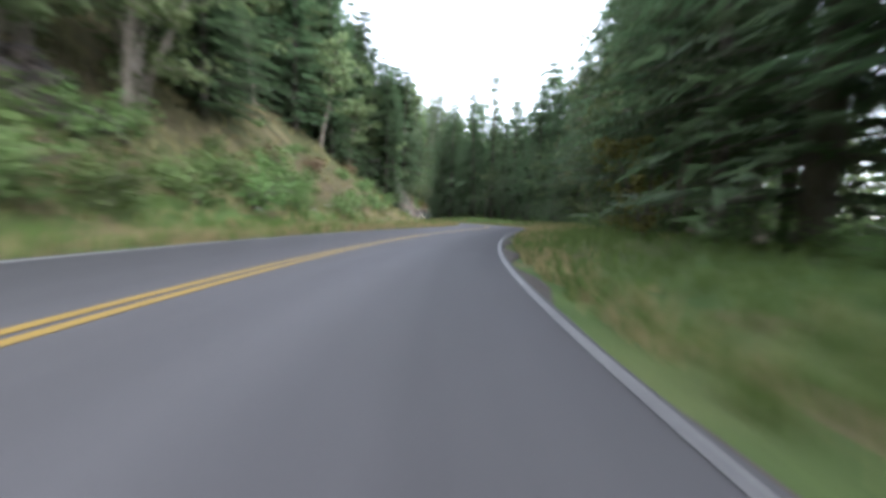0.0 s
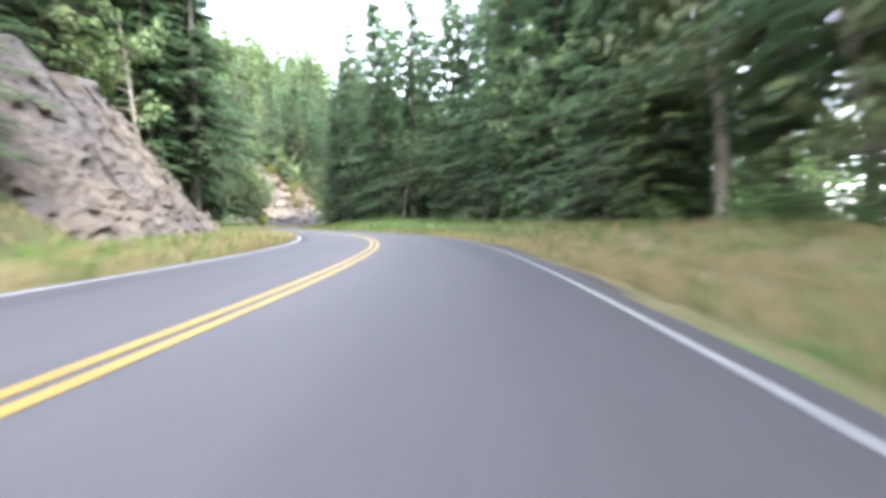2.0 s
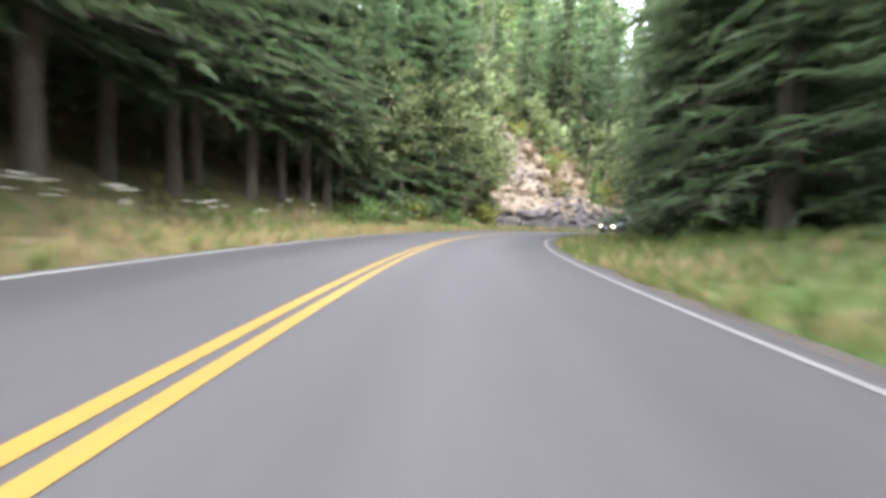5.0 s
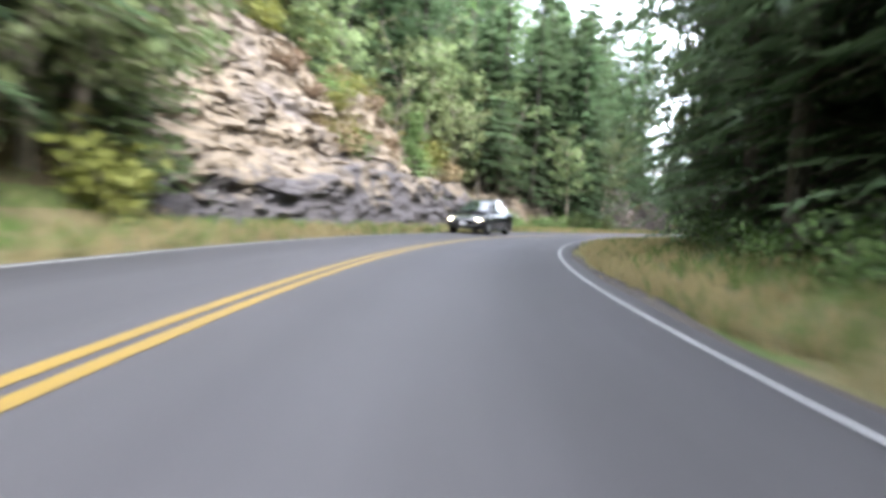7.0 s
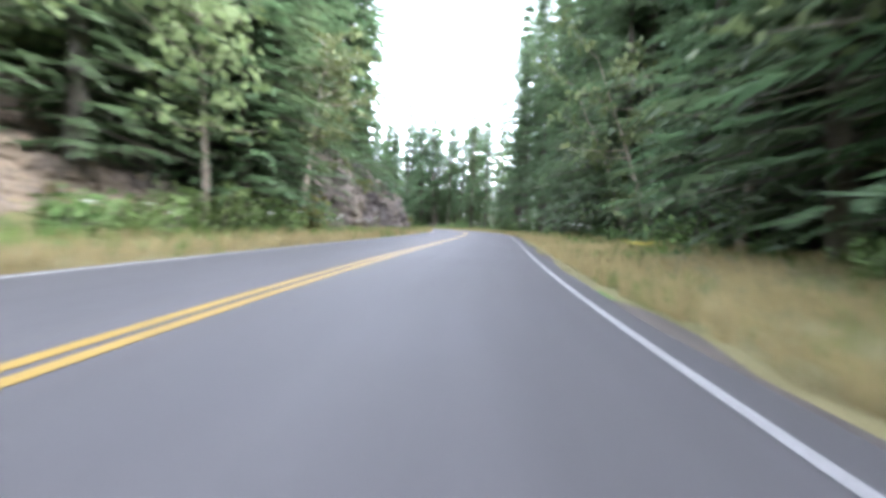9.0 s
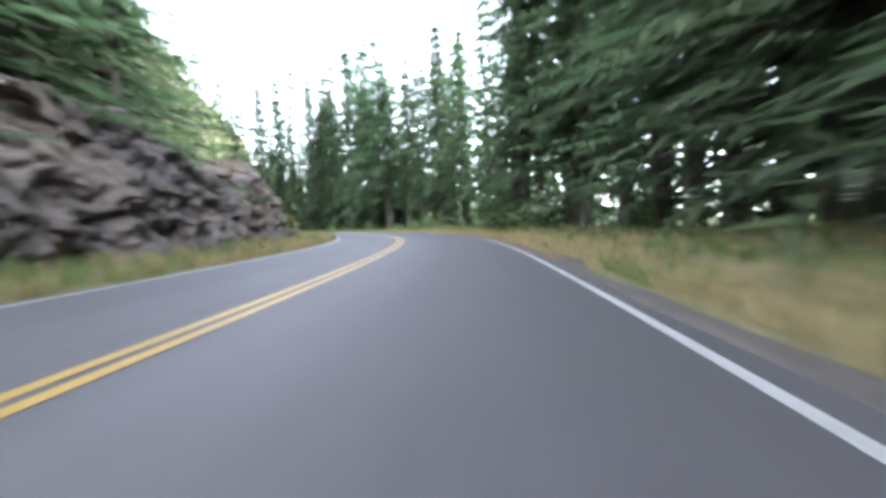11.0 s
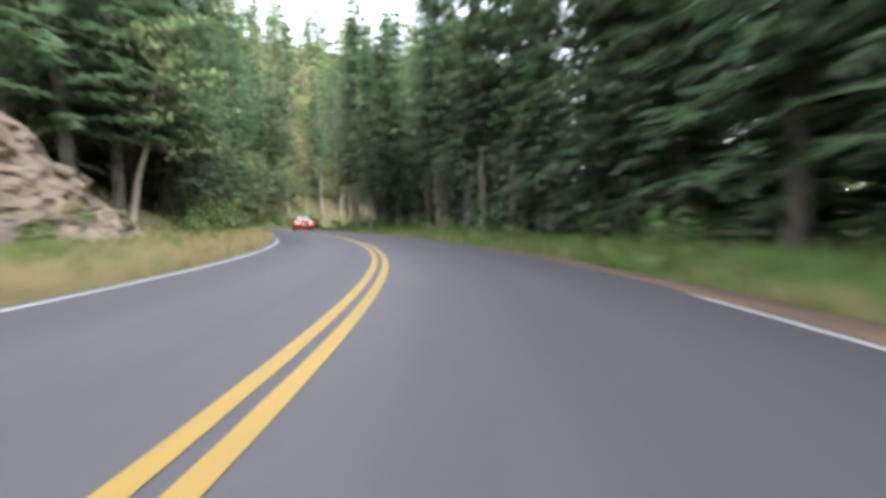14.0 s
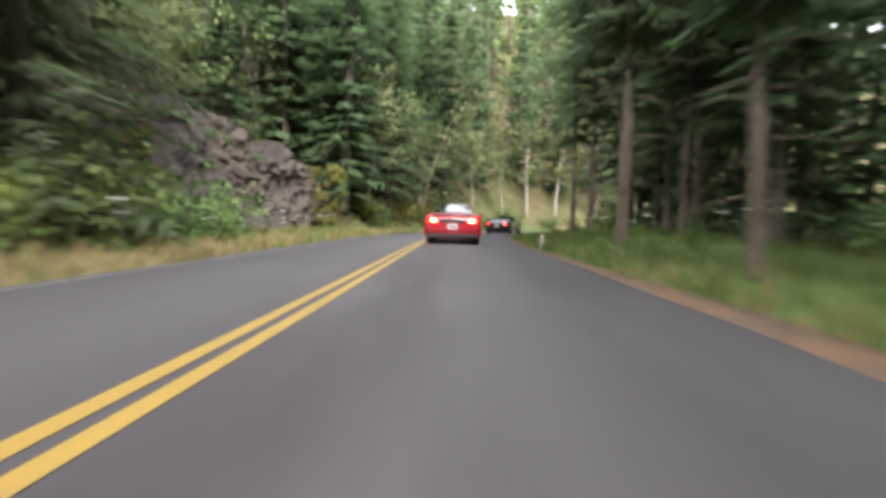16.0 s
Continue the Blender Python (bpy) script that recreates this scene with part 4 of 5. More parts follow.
rock("grey weathered rock face in a cut bank", ROCK_BROWN, -9, 5, lambda s: 7.2, [(-9, 2.5), (-4, 4.6), (1, 4.0), (5, 1.5)], 0.5, 1, 0.8, slabs=24)
rock("tan and purple-grey rock spur beside the verge", ROCK_SPUR, 44, 62.8, lambda s: ramp(s, [(44, 8.2), (48, 7.3), (51, 6.9), (61, 6.7)]), [(44, 1.0), (46, 4.4), (48, 6.4), (52, 6.6), (56, 6.0), (59, 5.2), (60.8, 4.2), (62, 2.4), (62.8, 0.8)], 0.64, 2, 0.5, slabs=50, dip=0.5)
rock("low brown rock hump under the trees", ROCK_BROWN, 108, 116, lambda s: 7.8, [(108, 0.8), (112, 2.8), (116, 1.0)], 0.8, 3, 0.6, slabs=14)
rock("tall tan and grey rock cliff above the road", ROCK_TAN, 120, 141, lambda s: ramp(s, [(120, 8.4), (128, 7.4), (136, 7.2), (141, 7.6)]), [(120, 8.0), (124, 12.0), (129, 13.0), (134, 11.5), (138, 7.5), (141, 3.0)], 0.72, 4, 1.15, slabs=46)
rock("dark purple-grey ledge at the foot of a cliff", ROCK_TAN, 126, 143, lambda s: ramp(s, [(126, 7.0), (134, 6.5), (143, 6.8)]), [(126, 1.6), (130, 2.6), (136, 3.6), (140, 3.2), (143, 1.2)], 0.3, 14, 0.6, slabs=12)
rock("crumbling tan rock outcrop in a bank", ROCK_EARTH, 145, 160, lambda s: ramp(s, [(145, 9.0), (152, 8.0), (160, 7.6)]), [(145, 2.4), (149, 6.0), (154, 5.8), (158, 3.4), (160, 1.2)], 0.95, 5, 0.6, slabs=20)
rock("purple-grey fractured rock wall beside the verge", ROCK_PURPLE, 169, 200, lambda s: ramp(s, [(169, 6.9), (173, 6.0), (185, 5.4), (200, 5.0)]), [(169, 1.5), (172, 5.2), (178, 4.6), (188, 4.0), (196, 3.6), (200, 1.8)], 0.46, 6, 0.8, slabs=70)
rock("purple-grey layered rock outcrop above the verge", ROCK_PURPLE, 195, 208, lambda s: ramp(s, [(195, 6.0), (201, 6.6), (208, 7.2)]), [(195, 3.6), (199, 4.8), (203, 4.2), (206, 2.6), (208, 0.8)], 0.6, 7, 0.8, slabs=30, dip=0.3)
rock("tan and grey rock outcrop on the inside of a bend", ROCK_EARTH, 213, 251, lambda s: ramp(s, [(213, 8.2), (226, 8.4), (237, 8.2), (251, 7.6)]), [(213, 2.0), (220, 5.2), (230, 5.0), (240, 4.4), (248, 3.6), (251, 1.2)], 0.62, 8, 0.75, slabs=30)
rock("dark brown rock face among bushes", ROCK_BROWN, 277.5, 291, lambda s: ramp(s, [(277, 7.6), (283, 6.8), (291, 6.0)]), [(277.5, 2.4), (280, 5.2), (286, 5.0), (289, 3.6), (291, 1.4)], 0.3, 9, 0.42, slabs=16, dip=0.6)


# ---- grass and flowers of the verges ----
def grass(name, label, mat, seed, count, where, hi, lo=0.12, width=0.014):
    """Thin bent blades, two triangles each, in one mesh. where(rng) gives s, d or None."""
    r = np.random.RandomState(seed)
    v = np.empty((count, 4, 3), dtype=np.float32)
    n = 0
    while n < count:
        sd = where(r)
        if sd is None:
            continue
        s, d = sd
        x, y = place(s, d)
        z = ground_z(s, d) - 0.03
        for _ in range(5):
            if n >= count:
                break
            px, py = x + r.normal(0, 0.07), y + r.normal(0, 0.07)
            h = r.uniform(lo, hi)
            a, b = r.uniform(0, 6.28), r.uniform(0, 6.28)
            lx, ly = math.cos(b) * h * 0.4, math.sin(b) * h * 0.4
            wx, wy = math.cos(a) * width, math.sin(a) * width
            v[n] = ((px - wx, py - wy, z), (px + wx, py + wy, z), (px + lx * 0.4, py + ly * 0.4, z + h * 0.65), (px + lx, py + ly, z + h))
            n += 1
    base = np.arange(count)[:, None] * 4
    f = np.concatenate([base + np.array([[0, 1, 2]]), base + np.array([[0, 2, 3]])])
    return tagged(part(name, mesh_np(name, v.reshape(-1, 3), f), mat, None), label, "grass", kind="stuff")



def verge_spot(side, dry):
    def spot(r):
        s = r.uniform(-14, 306)
        far_out = r.rand() ** 1.6
        pd = ramp(s, DRY_R if side > 0 else DRY_L)
        if side > 0:
            u = far_out * 6.0
            d = edge_r(s) + 0.12 + ramp(s, [(-60, 0.1), (40, 0.4), (75, 0.15), (130, 0.2), (190, 0.6), (240, 0.42), (270, 0.36), (290, 0.2)]) + u
            pd = pd + 0.25 * (1 - u / 2.0) if u < 2 else pd - 0.15
        else:
            u = far_out * (verge_left(s) + 1.6 + EDGE_L)
            d = EDGE_L - 0.1 - u
            pd = pd + 0.15 - 0.14 * u
        pd += 0.5 * noise.noise(Vector((s * 0.25, d * 0.4, 8.0)))
        return (s, d) if (r.rand() < pd) == dry else None
    return spot


def bank_spot(r):
    s = r.uniform(-16, 306)
    d = -(verge_left(s) + rock_back(s) + r.rand() * 10.0)
    return (s, d) if (clear_left(s) and (s > 38 or r.rand() < 0.4)) or r.rand() < 0.25 else None


grass("dry_verge_grass", "straw-coloured dry grass along the verge", GRASS_DRY, 1, 44000, verge_spot(1, True), 0.34)
grass("green_verge_grass", "lush green grass along the verge", GRASS_GREEN, 2, 52000, verge_spot(1, False), 0.36)
grass("dry_verge_grass", "straw-coloured dry grass along the verge", GRASS_DRY, 3, 40000, verge_spot(-1, True), 0.4)
grass("green_verge_grass", "green grass at the foot of the bank", GRASS_GREEN, 4, 28000, verge_spot(-1, False), 0.42)
grass("bank_grass", "sparse dry grass on the steep bank", GRASS_DRY, 5, 26000, bank_spot, 0.45, 0.15, 0.02)


def flower_meshes(seed, heads, h, petal):
    r = random.Random(seed)
    st, hd = bmesh.new(), Cards()
    for _ in range(heads):
        a = r.uniform(0, 6.28)
        q = r.uniform(0.02, 0.28)
        top = Vector((math.cos(a) * q, math.sin(a) * q, h * r.uniform(0.7, 1.05)))
        tube(st, [Vector((0, 0, -0.05)), top * 0.5 + Vector((0, 0, 0.08)), top], [0.008, 0.006, 0.004], 4)
        for _ in range(34):
            b, e = r.uniform(0, 6.28), petal * math.sqrt(r.random())
            p = top + Vector((math.cos(b) * e, math.sin(b) * e, r.uniform(-0.01, 0.02)))
            al = Vector((math.cos(b), math.sin(b), 0.25)).normalized()
            sd = Vector((-math.sin(b), math.cos(b), 0))
            hd.add(p, al, sd, Vector((0, 0, 1)), 0.05, 0.026)
    me = bpy.data.meshes.new("stalk")
    st.to_mesh(me)
    st.free()
    return me, hd.mesh("flower_head")


kind("lace", "wildflower", "white umbel wildflower standing in the verge grass", "flower", "white wildflowers", flower_meshes(1, 1, 0.85, 0.085), STALK, PETAL, ("stalk", "flower_head"))
kind("ragwort", "wildflower", "tall yellow-headed wildflower in the verge grass", "flower", "yellow wildflowers", flower_meshes(2, 1, 0.95, 0.13), STALK, PETAL_Y, ("stalk", "flower_head"))
r5 = random.Random(5)
for a, b, side, n in ((56, 104, -1, 40), (100, 122, -1, 8), (138, 176, -1, 14), (256, 286, -1, 18), (-12, 30, -1, 5), (152, 186, 1, 9), (206, 214, 1, 8), (262, 290, 1, 12), (96, 118, 1, 6)):
    for _ in range(n):
        s = r5.uniform(a, b)
        d = -(verge_left(s) - r5.uniform(-0.3, 1.3)) if side < 0 else edge_r(s) + r5.uniform(2.6, 5.0)
        plant("lace", s, d, r5.uniform(0.8, 1.25), rng=r5)
        plant("lace", s + r5.uniform(-0.3, 0.3), d + r5.uniform(-0.25, 0.25), r5.uniform(0.7, 1.2), rng=r5)
for s, d, sc in ((114, -5.6, 1.1), (114.5, -5.9, 0.9), (147.0, 4.2, 1.0)):
    plant("ragwort", s, d, sc, rng=r5)
# shrubs along the first bank and the cliff
for s, d, k, sc in (
        (-4, -6.8, "bush_a", 1.2), (-1, -6.4, "bush_a", 1.1), (3, -6.6, "bush_a", 1.2), (6, -7.6, "bush_b", 1.4), (7, 8.0, "maple", 0.6), (9, -6.8, "bush_a", 1.0),
        (13, -8.0, "bush_a", 1.0), (16, -6.6, "bush_b", 1.2), (20, -7.2, "bush_b", 1.2), (24, -8.5, "bush_b", 1.0), (114.5, -8.6, "maple", 1.0), (115.6, -9.8, "maple", 0.9),
        (144.5, -7.2, "bush_a", 1.1), (147, -7.4, "bush_a", 1.0), (151, -7.2, "bush_b", 1.2), (154, -7.0, "bush_a", 1.1), (156.5, -6.8, "bush_a", 1.2), (158.8, -6.6, "bush_a", 1.1),
        (161, -6.4, "bush_a", 1.2), (163, -6.4, "bush_a", 1.0),
):
    plant(k, s, d, sc, rng=r5)
# shrubs along the bend
for s, d, k, sc in (
        (176, -8.2, "maple", 0.55), (185, -7.4, "maple", 0.5), (192, -11.0, "bush_dry", 1.6), (194, -10.2, "bush_dry", 1.2), (197, -6.0, "bush_y", 1.0), (199, 8.4, "bush_a", 1.2),
        (203, -12.5, "alder_b", 0.8), (203, 8.6, "bush_a", 1.1), (206, -9.8, "bush_a", 1.2), (206, 8.2, "bush_a", 1.0), (206.5, -6.4, "bush_y", 0.9), (208.2, -6.8, "bush_y", 1.1),
        (209, -8.6, "bush_a", 1.4), (210.5, -7.2, "bush_y", 1.0), (211, -13, "alder_b", 0.8), (212, -9.4, "bush_a", 1.4), (212.5, -7.4, "bush_y", 0.9), (215, -7.4, "bush_a", 1.2),
        (216, -9.5, "bush_dry", 1.0), (217.5, -7.2, "bush_a", 1.1), (218, -12.5, "alder_b", 0.7), (218, 8.2, "bush_a", 1.1), (222, -7.8, "bush_b", 1.1), (225, -13, "alder_b", 0.8),
):
    plant(k, s, d, sc, rng=r5)
# shrubs along the last stretch
for s, d, k, sc in (
        (236, -11.5, "maple", 0.7), (267, -6.4, "bush_a", 1.5), (269, -5.6, "bush_a", 1.2), (271.5, -5.4, "bush_a", 1.3), (272.5, -6.6, "bush_a", 1.5), (274, -5.2, "bush_a", 1.2),
        (276.5, -5.2, "bush_a", 1.1), (288.5, -6.2, "maple", 0.55),
):
    plant(k, s, d, sc, rng=r5)
for s, d, k, sc in ((117.5, -7.8, "alder_a", 0.75), (119.5, -8.8, "fir_a", 0.65), (119.0, -10.5, "fir_b", 0.7), (118.6, -7.2, "fir_low", 0.6), (161, -8.2, "fir_a", 0.7), (143.5, -10.5, "alder_a", 0.8), (145, -12.5, "alder_b", 1.0), (141, -14, "alder_b", 0.9), (149, -13.5, "alder_a", 0.9), (153, -13.5, "fir_a", 0.8), (157.5, -10, "fir_over", 0.8), (160, -9.4, "fir_over", 0.85), (2, -11.5, "alder_a", 1.1), (-3, -11, "alder_b", 1.1), (8, -12.5, "alder_a", 1.0), (6, -10.8, "alder_b", 0.9)):
    plant(k, s, d, sc, rng=r5)
for s, d, sc in ((277.6, 5.9, 1.0), (279.0, 8.2, 0.75), (270.1, 5.5, 0.66), (283, 10.5, 0.9), (262, 8.4, 0.9), (256, 9.0, 1.0), (289, 7.2, 1.0), (296, 6.6, 0.9)):
    plant("fir_bare", s, d, sc, rng=r5)

# leafy trees above the cliffs, dark firs over the first bank, and shrubs that hide the outcrops' feet
r6 = random.Random(6)
for a, b, lo, hi, step, keys, sc in ((138, 168, 11, 20, 1.7, ["alder_a", "alder_b", "maple", "fir_low"], (0.75, 1.15)),
                                     (121, 140, 16.5, 24, 1.5, ["alder_a", "alder_a", "fir_low", "maple"], (0.8, 1.2)),
                                     (196, 252, 12.5, 19, 2.2, ["alder_a", "alder_b", "fir_low"], (0.7, 1.0)),
                                     (12, 42, 12.5, 17, 2.0, ["fir_a", "alder_a", "fir_over"], (0.7, 1.0)),
                                     (164, 178, 9.5, 14, 1.6, ["alder_a", "fir_a", "alder_a"], (0.9, 1.2)),
                                     (159, 170, 9.2, 10.5, 2.2, ["fir_over", "fir_a", "fir_over"], (0.65, 0.85)),
                                     (171, 184, 9.4, 12, 2.2, ["fir_a", "fir_b", "alder_a"], (0.8, 1.05)),
                                     (274.5, 279, 7.4, 9.5, 1.0, ["alder_b", "maple", "alder_a"], (0.45, 0.65)),
                                     (115, 122, 8.2, 12, 0.9, ["alder_a", "alder_b", "maple"], (0.7, 0.95)),
                                     (210, 226, 9.0, 12.0, 2.2, ["alder_b", "maple", "alder_b"], (0.45, 0.7)),
                                     (58, 66, 8.6, 13, 2.0, ["alder_a", "fir_a", "fir_low"], (0.7, 0.9)),
                                     (258, 276, 8.0, 13, 2.2, ["alder_a", "alder_b", "fir_low"], (0.6, 0.9)),
                                     (276, 300, 11, 19, 1.8, ["alder_a", "alder_b", "fir_low"], (0.8, 1.1))):
    s = a
    while s < b:
        plant(r6.choice(keys), s, -r6.uniform(lo, hi), r6.uniform(*sc), rng=r6)
        s += r6.uniform(0.7, 1.3) * step
for a, b, lo, hi, step, keys in ((-12, 12, 6.4, 9.5, 1.5, ["bush_a", "bush_a", "bush_b"]), (12, 38, 6.6, 10, 4.5, ["bush_a", "bush_b"]), (214, 250, 7.2, 11.5, 1.5, ["bush_a", "bush_b", "bush_y"]), (272, 279, 6.4, 8.2, 0.9, ["bush_a", "bush_y", "bush_a"]), (207, 224, 6.6, 8.6, 1.1, ["bush_a", "bush_b", "bush_a"]), (144, 160, 6.8, 8.0, 2.4, ["bush_b", "bush_b"])):
    s = a
    while s < b:
        plant(r6.choice(keys), s, -r6.uniform(lo, hi), r6.uniform(0.8, 1.4), rng=r6)
        s += r6.uniform(0.7, 1.3) * step
# shrubs rooted in the tall cliff's upper slope
s = 131.0
while s < 142:
    d = r6.uniform(9.5, 16.5)
    x, y = place(s, -d)
    up = (d - 7.3) / 0.72 - on_ground(x, y)
    if 0 < up and (d - 7.3) / 0.72 < ramp(s, [(126, 12), (134, 11), (138, 7), (142, 4)]):
        plant(r6.choice(["bush_dry", "bush_y", "bush_a", "bush_b", "bush_dry"]), s, -d, r6.uniform(0.7, 1.3), rng=r6, sink=-up + 0.35)
    s += 0.22
for _ in range(26):
    plant(r6.choice(["bush_b", "bush_dry", "bush_b", "bush_a"]), r6.uniform(12, 40), -r6.uniform(7.4, 12.5), r6.uniform(0.4, 0.9), rng=r6)
for s in range(243, 304, 4):
    plant("fir_mid", s + r6.uniform(-1, 1), r6.uniform(12.5, 15), r6.uniform(0.5, 0.75), rng=r6)
for s in range(216, 240, 3):
    plant(r6.choice(["fir_low", "alder_b"]), s + r6.uniform(-1, 1), r6.uniform(12, 16), r6.uniform(0.7, 1.0), rng=r6)
for s in list(range(34, 64, 4)) + list(range(238, 268, 4)):
    plant(r6.choice(["fir_low", "alder_b"]), s + r6.uniform(-1, 1), r6.uniform(13, 17), r6.uniform(0.6, 0.9), rng=r6)
for s in range(124, 176, 5):
    plant("fir_mid", s + r6.uniform(-1, 1), r6.uniform(12.5, 16), r6.uniform(0.95, 1.2), rng=r6)


# closed dark rows beside the two narrow stretches, and the tall firs that frame the sky beyond the cliff
for a, b, lo, hi, step, keys, sc in ((48, 66, 10.5, 13.0, 3.0, ["fir_over", "fir_a"], (0.85, 1.05)),
                                     (107, 127, 9.0, 11.5, 3.2, ["fir_over", "fir_a"], (0.8, 1.0)),
                                     (148, 188, 10.6, 12.0, 4.2, ["fir_b", "fir_a", "fir_b"], (1.0, 1.2)),
                                     (38.5, 42.6, -11.0, -9.6, 1.3, ["fir_a", "fir_b"], (0.55, 0.7)),
                                     (250, 267, -10.0, -7.6, 2.4, ["fir_over", "fir_a", "fir_over"], (0.75, 0.95)),
                                     (240, 258, 10.5, 13.0, 3.0, ["fir_b"], (1.0, 1.2)),
                                     (36, 47, -15.5, -13.0, 2.4, ["fir_a", "fir_b"], (0.6, 0.8)),
                                     (114, 120, -8.4, -7.4, 2.0, ["alder_a", "alder_b"], (0.7, 0.85)),
                                     (150, 180, -12.0, -9.6, 4.0, ["alder_a", "fir_b"], (0.85, 1.05)),
                                     (97, 109, 7.6, 8.2, 3.6, ["fir_a", "fir_b"], (0.7, 0.8)),
                                     (106, 113, -8.2, -7.4, 2.6, ["fir_a", "alder_a"], (0.6, 0.75)),
                                     (293, 306, -9.5, -6.6, 1.8, ["fir_a", "fir_over", "fir_a"], (0.6, 0.85)),
                                     (178, 191, -10.2, -9.2, 3.6, ["fir_b"], (1.1, 1.25)),
                                     (170, 187, 9.6, 10.4, 4.4, ["fir_b"], (1.25, 1.4)),
                                     (187, 204, 9.2, 10.2, 4.4, ["fir_c"], (1.3, 1.5)),
                                     (157, 165, -7.8, -7.0, 2.6, ["alder_a", "fir_b"], (0.75, 0.95)),
                                     (142, 156, 10.0, 11.0, 3.6, ["fir_b", "alder_a", "fir_b"], (0.9, 1.1)),
                                     (101, 114, -9.8, -7.8, 2.0, ["fir_a", "alder_a", "fir_over"], (0.7, 0.95)),
                                     (-8, 8, -11.5, -8.8, 2.2, ["alder_a", "alder_b", "fir_a"], (0.7, 1.0)),
                                     (-4, 12, 10.5, 12.5, 2.2, ["fir_low", "bush_a", "fir_low"], (0.55, 0.8)),
                                     (208, 228, 10.0, 12.5, 1.6, ["fir_low", "bush_a", "bush_a"], (0.35, 0.7)),
                                     (230, 246, 9.4, 11.5, 3.2, ["fir_over", "fir_b", "fir_a"], (0.85, 1.1)),
                                     (236, 252, 13.0, 17.0, 3.2, ["fir_mid"], (0.85, 1.1)),
                                     (6, 38, 9.2, 11.0, 1.9, ["fir_low", "bush_a", "fir_low"], (0.35, 0.55)),
                                     (143, 150.5, -12.6, -10.6, 1.3, ["alder_a", "fir_over", "alder_b"], (0.6, 0.85)),
                                     (137, 145, -10.5, -8.6, 1.4, ["bush_a", "fir_low"], (0.5, 0.8)),
                                     (28, 37, 10.5, 12.5, 1.4, ["fir_low", "bush_a"], (0.7, 0.95))):
    s = a
    while s < b:
        plant(r6.choice(keys), s, r6.uniform(lo, hi), r6.uniform(*sc), rng=r6)
        s += r6.uniform(0.8, 1.2) * step


def join_far():
    """Joins the noted plants: one object for each kind."""
    for k, (trunk, crown) in enumerate(FAR):
        at = [a for a in FAR_AT if a[0] == k]
        if not at:
            continue
        words = ("undergrowth_stems", "thin brown stems of the undergrowth", "undergrowth", "dense green undergrowth along the edge of the wood") if k > 4 else ("distant_tree_trunks", "trunks of the dense wood on the hillside", "distant_woods", "dense fir wood covering the hillside")
        # haze over the hillside is put into kinds 1 and 3 as paler needles
        for me, nm, mat, label in ((trunk, words[0], BARK, words[1]), (crown, words[2], BUSH if k > 4 else FIR_LIGHT if k in (1, 3) else FIR, words[3])):
            me.calc_loop_triangles()
            v = np.empty(len(me.vertices) * 3, dtype=np.float32)
            me.vertices.foreach_get("co", v)
            v = v.reshape(-1, 3)
            f = np.empty(len(me.loop_triangles) * 3, dtype=np.int32)
            me.loop_triangles.foreach_get("vertices", f)
            f = f.reshape(-1, 3)
            nv = None
            if "custom_normal" in me.attributes:
                nv = np.empty(len(me.vertices) * 3, dtype=np.float32)
                me.attributes["custom_normal"].data.foreach_get("vector", nv)
                nv = nv.reshape(-1, 3)
            vs, fs, ns = [], [], []
            for i, (_, x, y, z, a, sc) in enumerate(at):
                c, q = math.cos(a) * sc, math.sin(a) * sc
                vs.append(np.stack([v[:, 0] * c - v[:, 1] * q + x, v[:, 0] * q + v[:, 1] * c + y, v[:, 2] * sc + z], 1))
                fs.append(f + i * len(v))
                if nv is not None:
                    ns.append(np.stack([nv[:, 0] * math.cos(a) - nv[:, 1] * math.sin(a), nv[:, 0] * math.sin(a) + nv[:, 1] * math.cos(a), nv[:, 2]], 1))
            joined = mesh_np(nm, np.concatenate(vs), np.concatenate(fs))
            if ns:
                set_normals(joined, np.concatenate(ns))
            tagged(part(nm, joined, mat, None), label, "woods", kind="stuff")


join_far()


def fallen_log(s, d, length, radius, turn, tilt):
    r = random.Random(int(s * 10))
    top = tagged(new("fallen_log"), "pale barkless fallen log lying in the undergrowth", "log", "fallen logs")
    bm = bmesh.new()
    pts = [Vector((length * (i / 6 - 0.5), r.uniform(-0.06, 0.06), r.uniform(-0.04, 0.04))) for i in range(7)]
    tube(bm, pts, [radius * (1 - 0.09 * i) for i in range(7)], 8)
    part("stem", bm, BARK_PALE, top)
    for i in range(4):
        bm = bmesh.new()
        p = pts[i + 1]
        q = p + Vector((0.3, r.uniform(-0.5, 0.5), r.uniform(0.2, 0.7)))
        tube(bm, [p, p.lerp(q, 0.6) + Vector((0.05, 0, 0)), q], [radius * 0.3, radius * 0.2, 0.008], 5)
        part("branch_stub", bm, BARK_PALE, top)
    x, y = place(s, d)
    top.matrix_basis = pose(x, y, on_ground(x, y) + radius * 0.8, 0, tilt, turn)


fallen_log(0.5, 9.0, 4.0, 0.1, 70, 4)
fallen_log(4.0, 9.6, 3.0, 0.08, 30, 8)
fallen_log(50, 10.4, 3.5, 0.09, 80, 3)
fallen_log(262, 10.5, 4.5, 0.11, 40, 3)


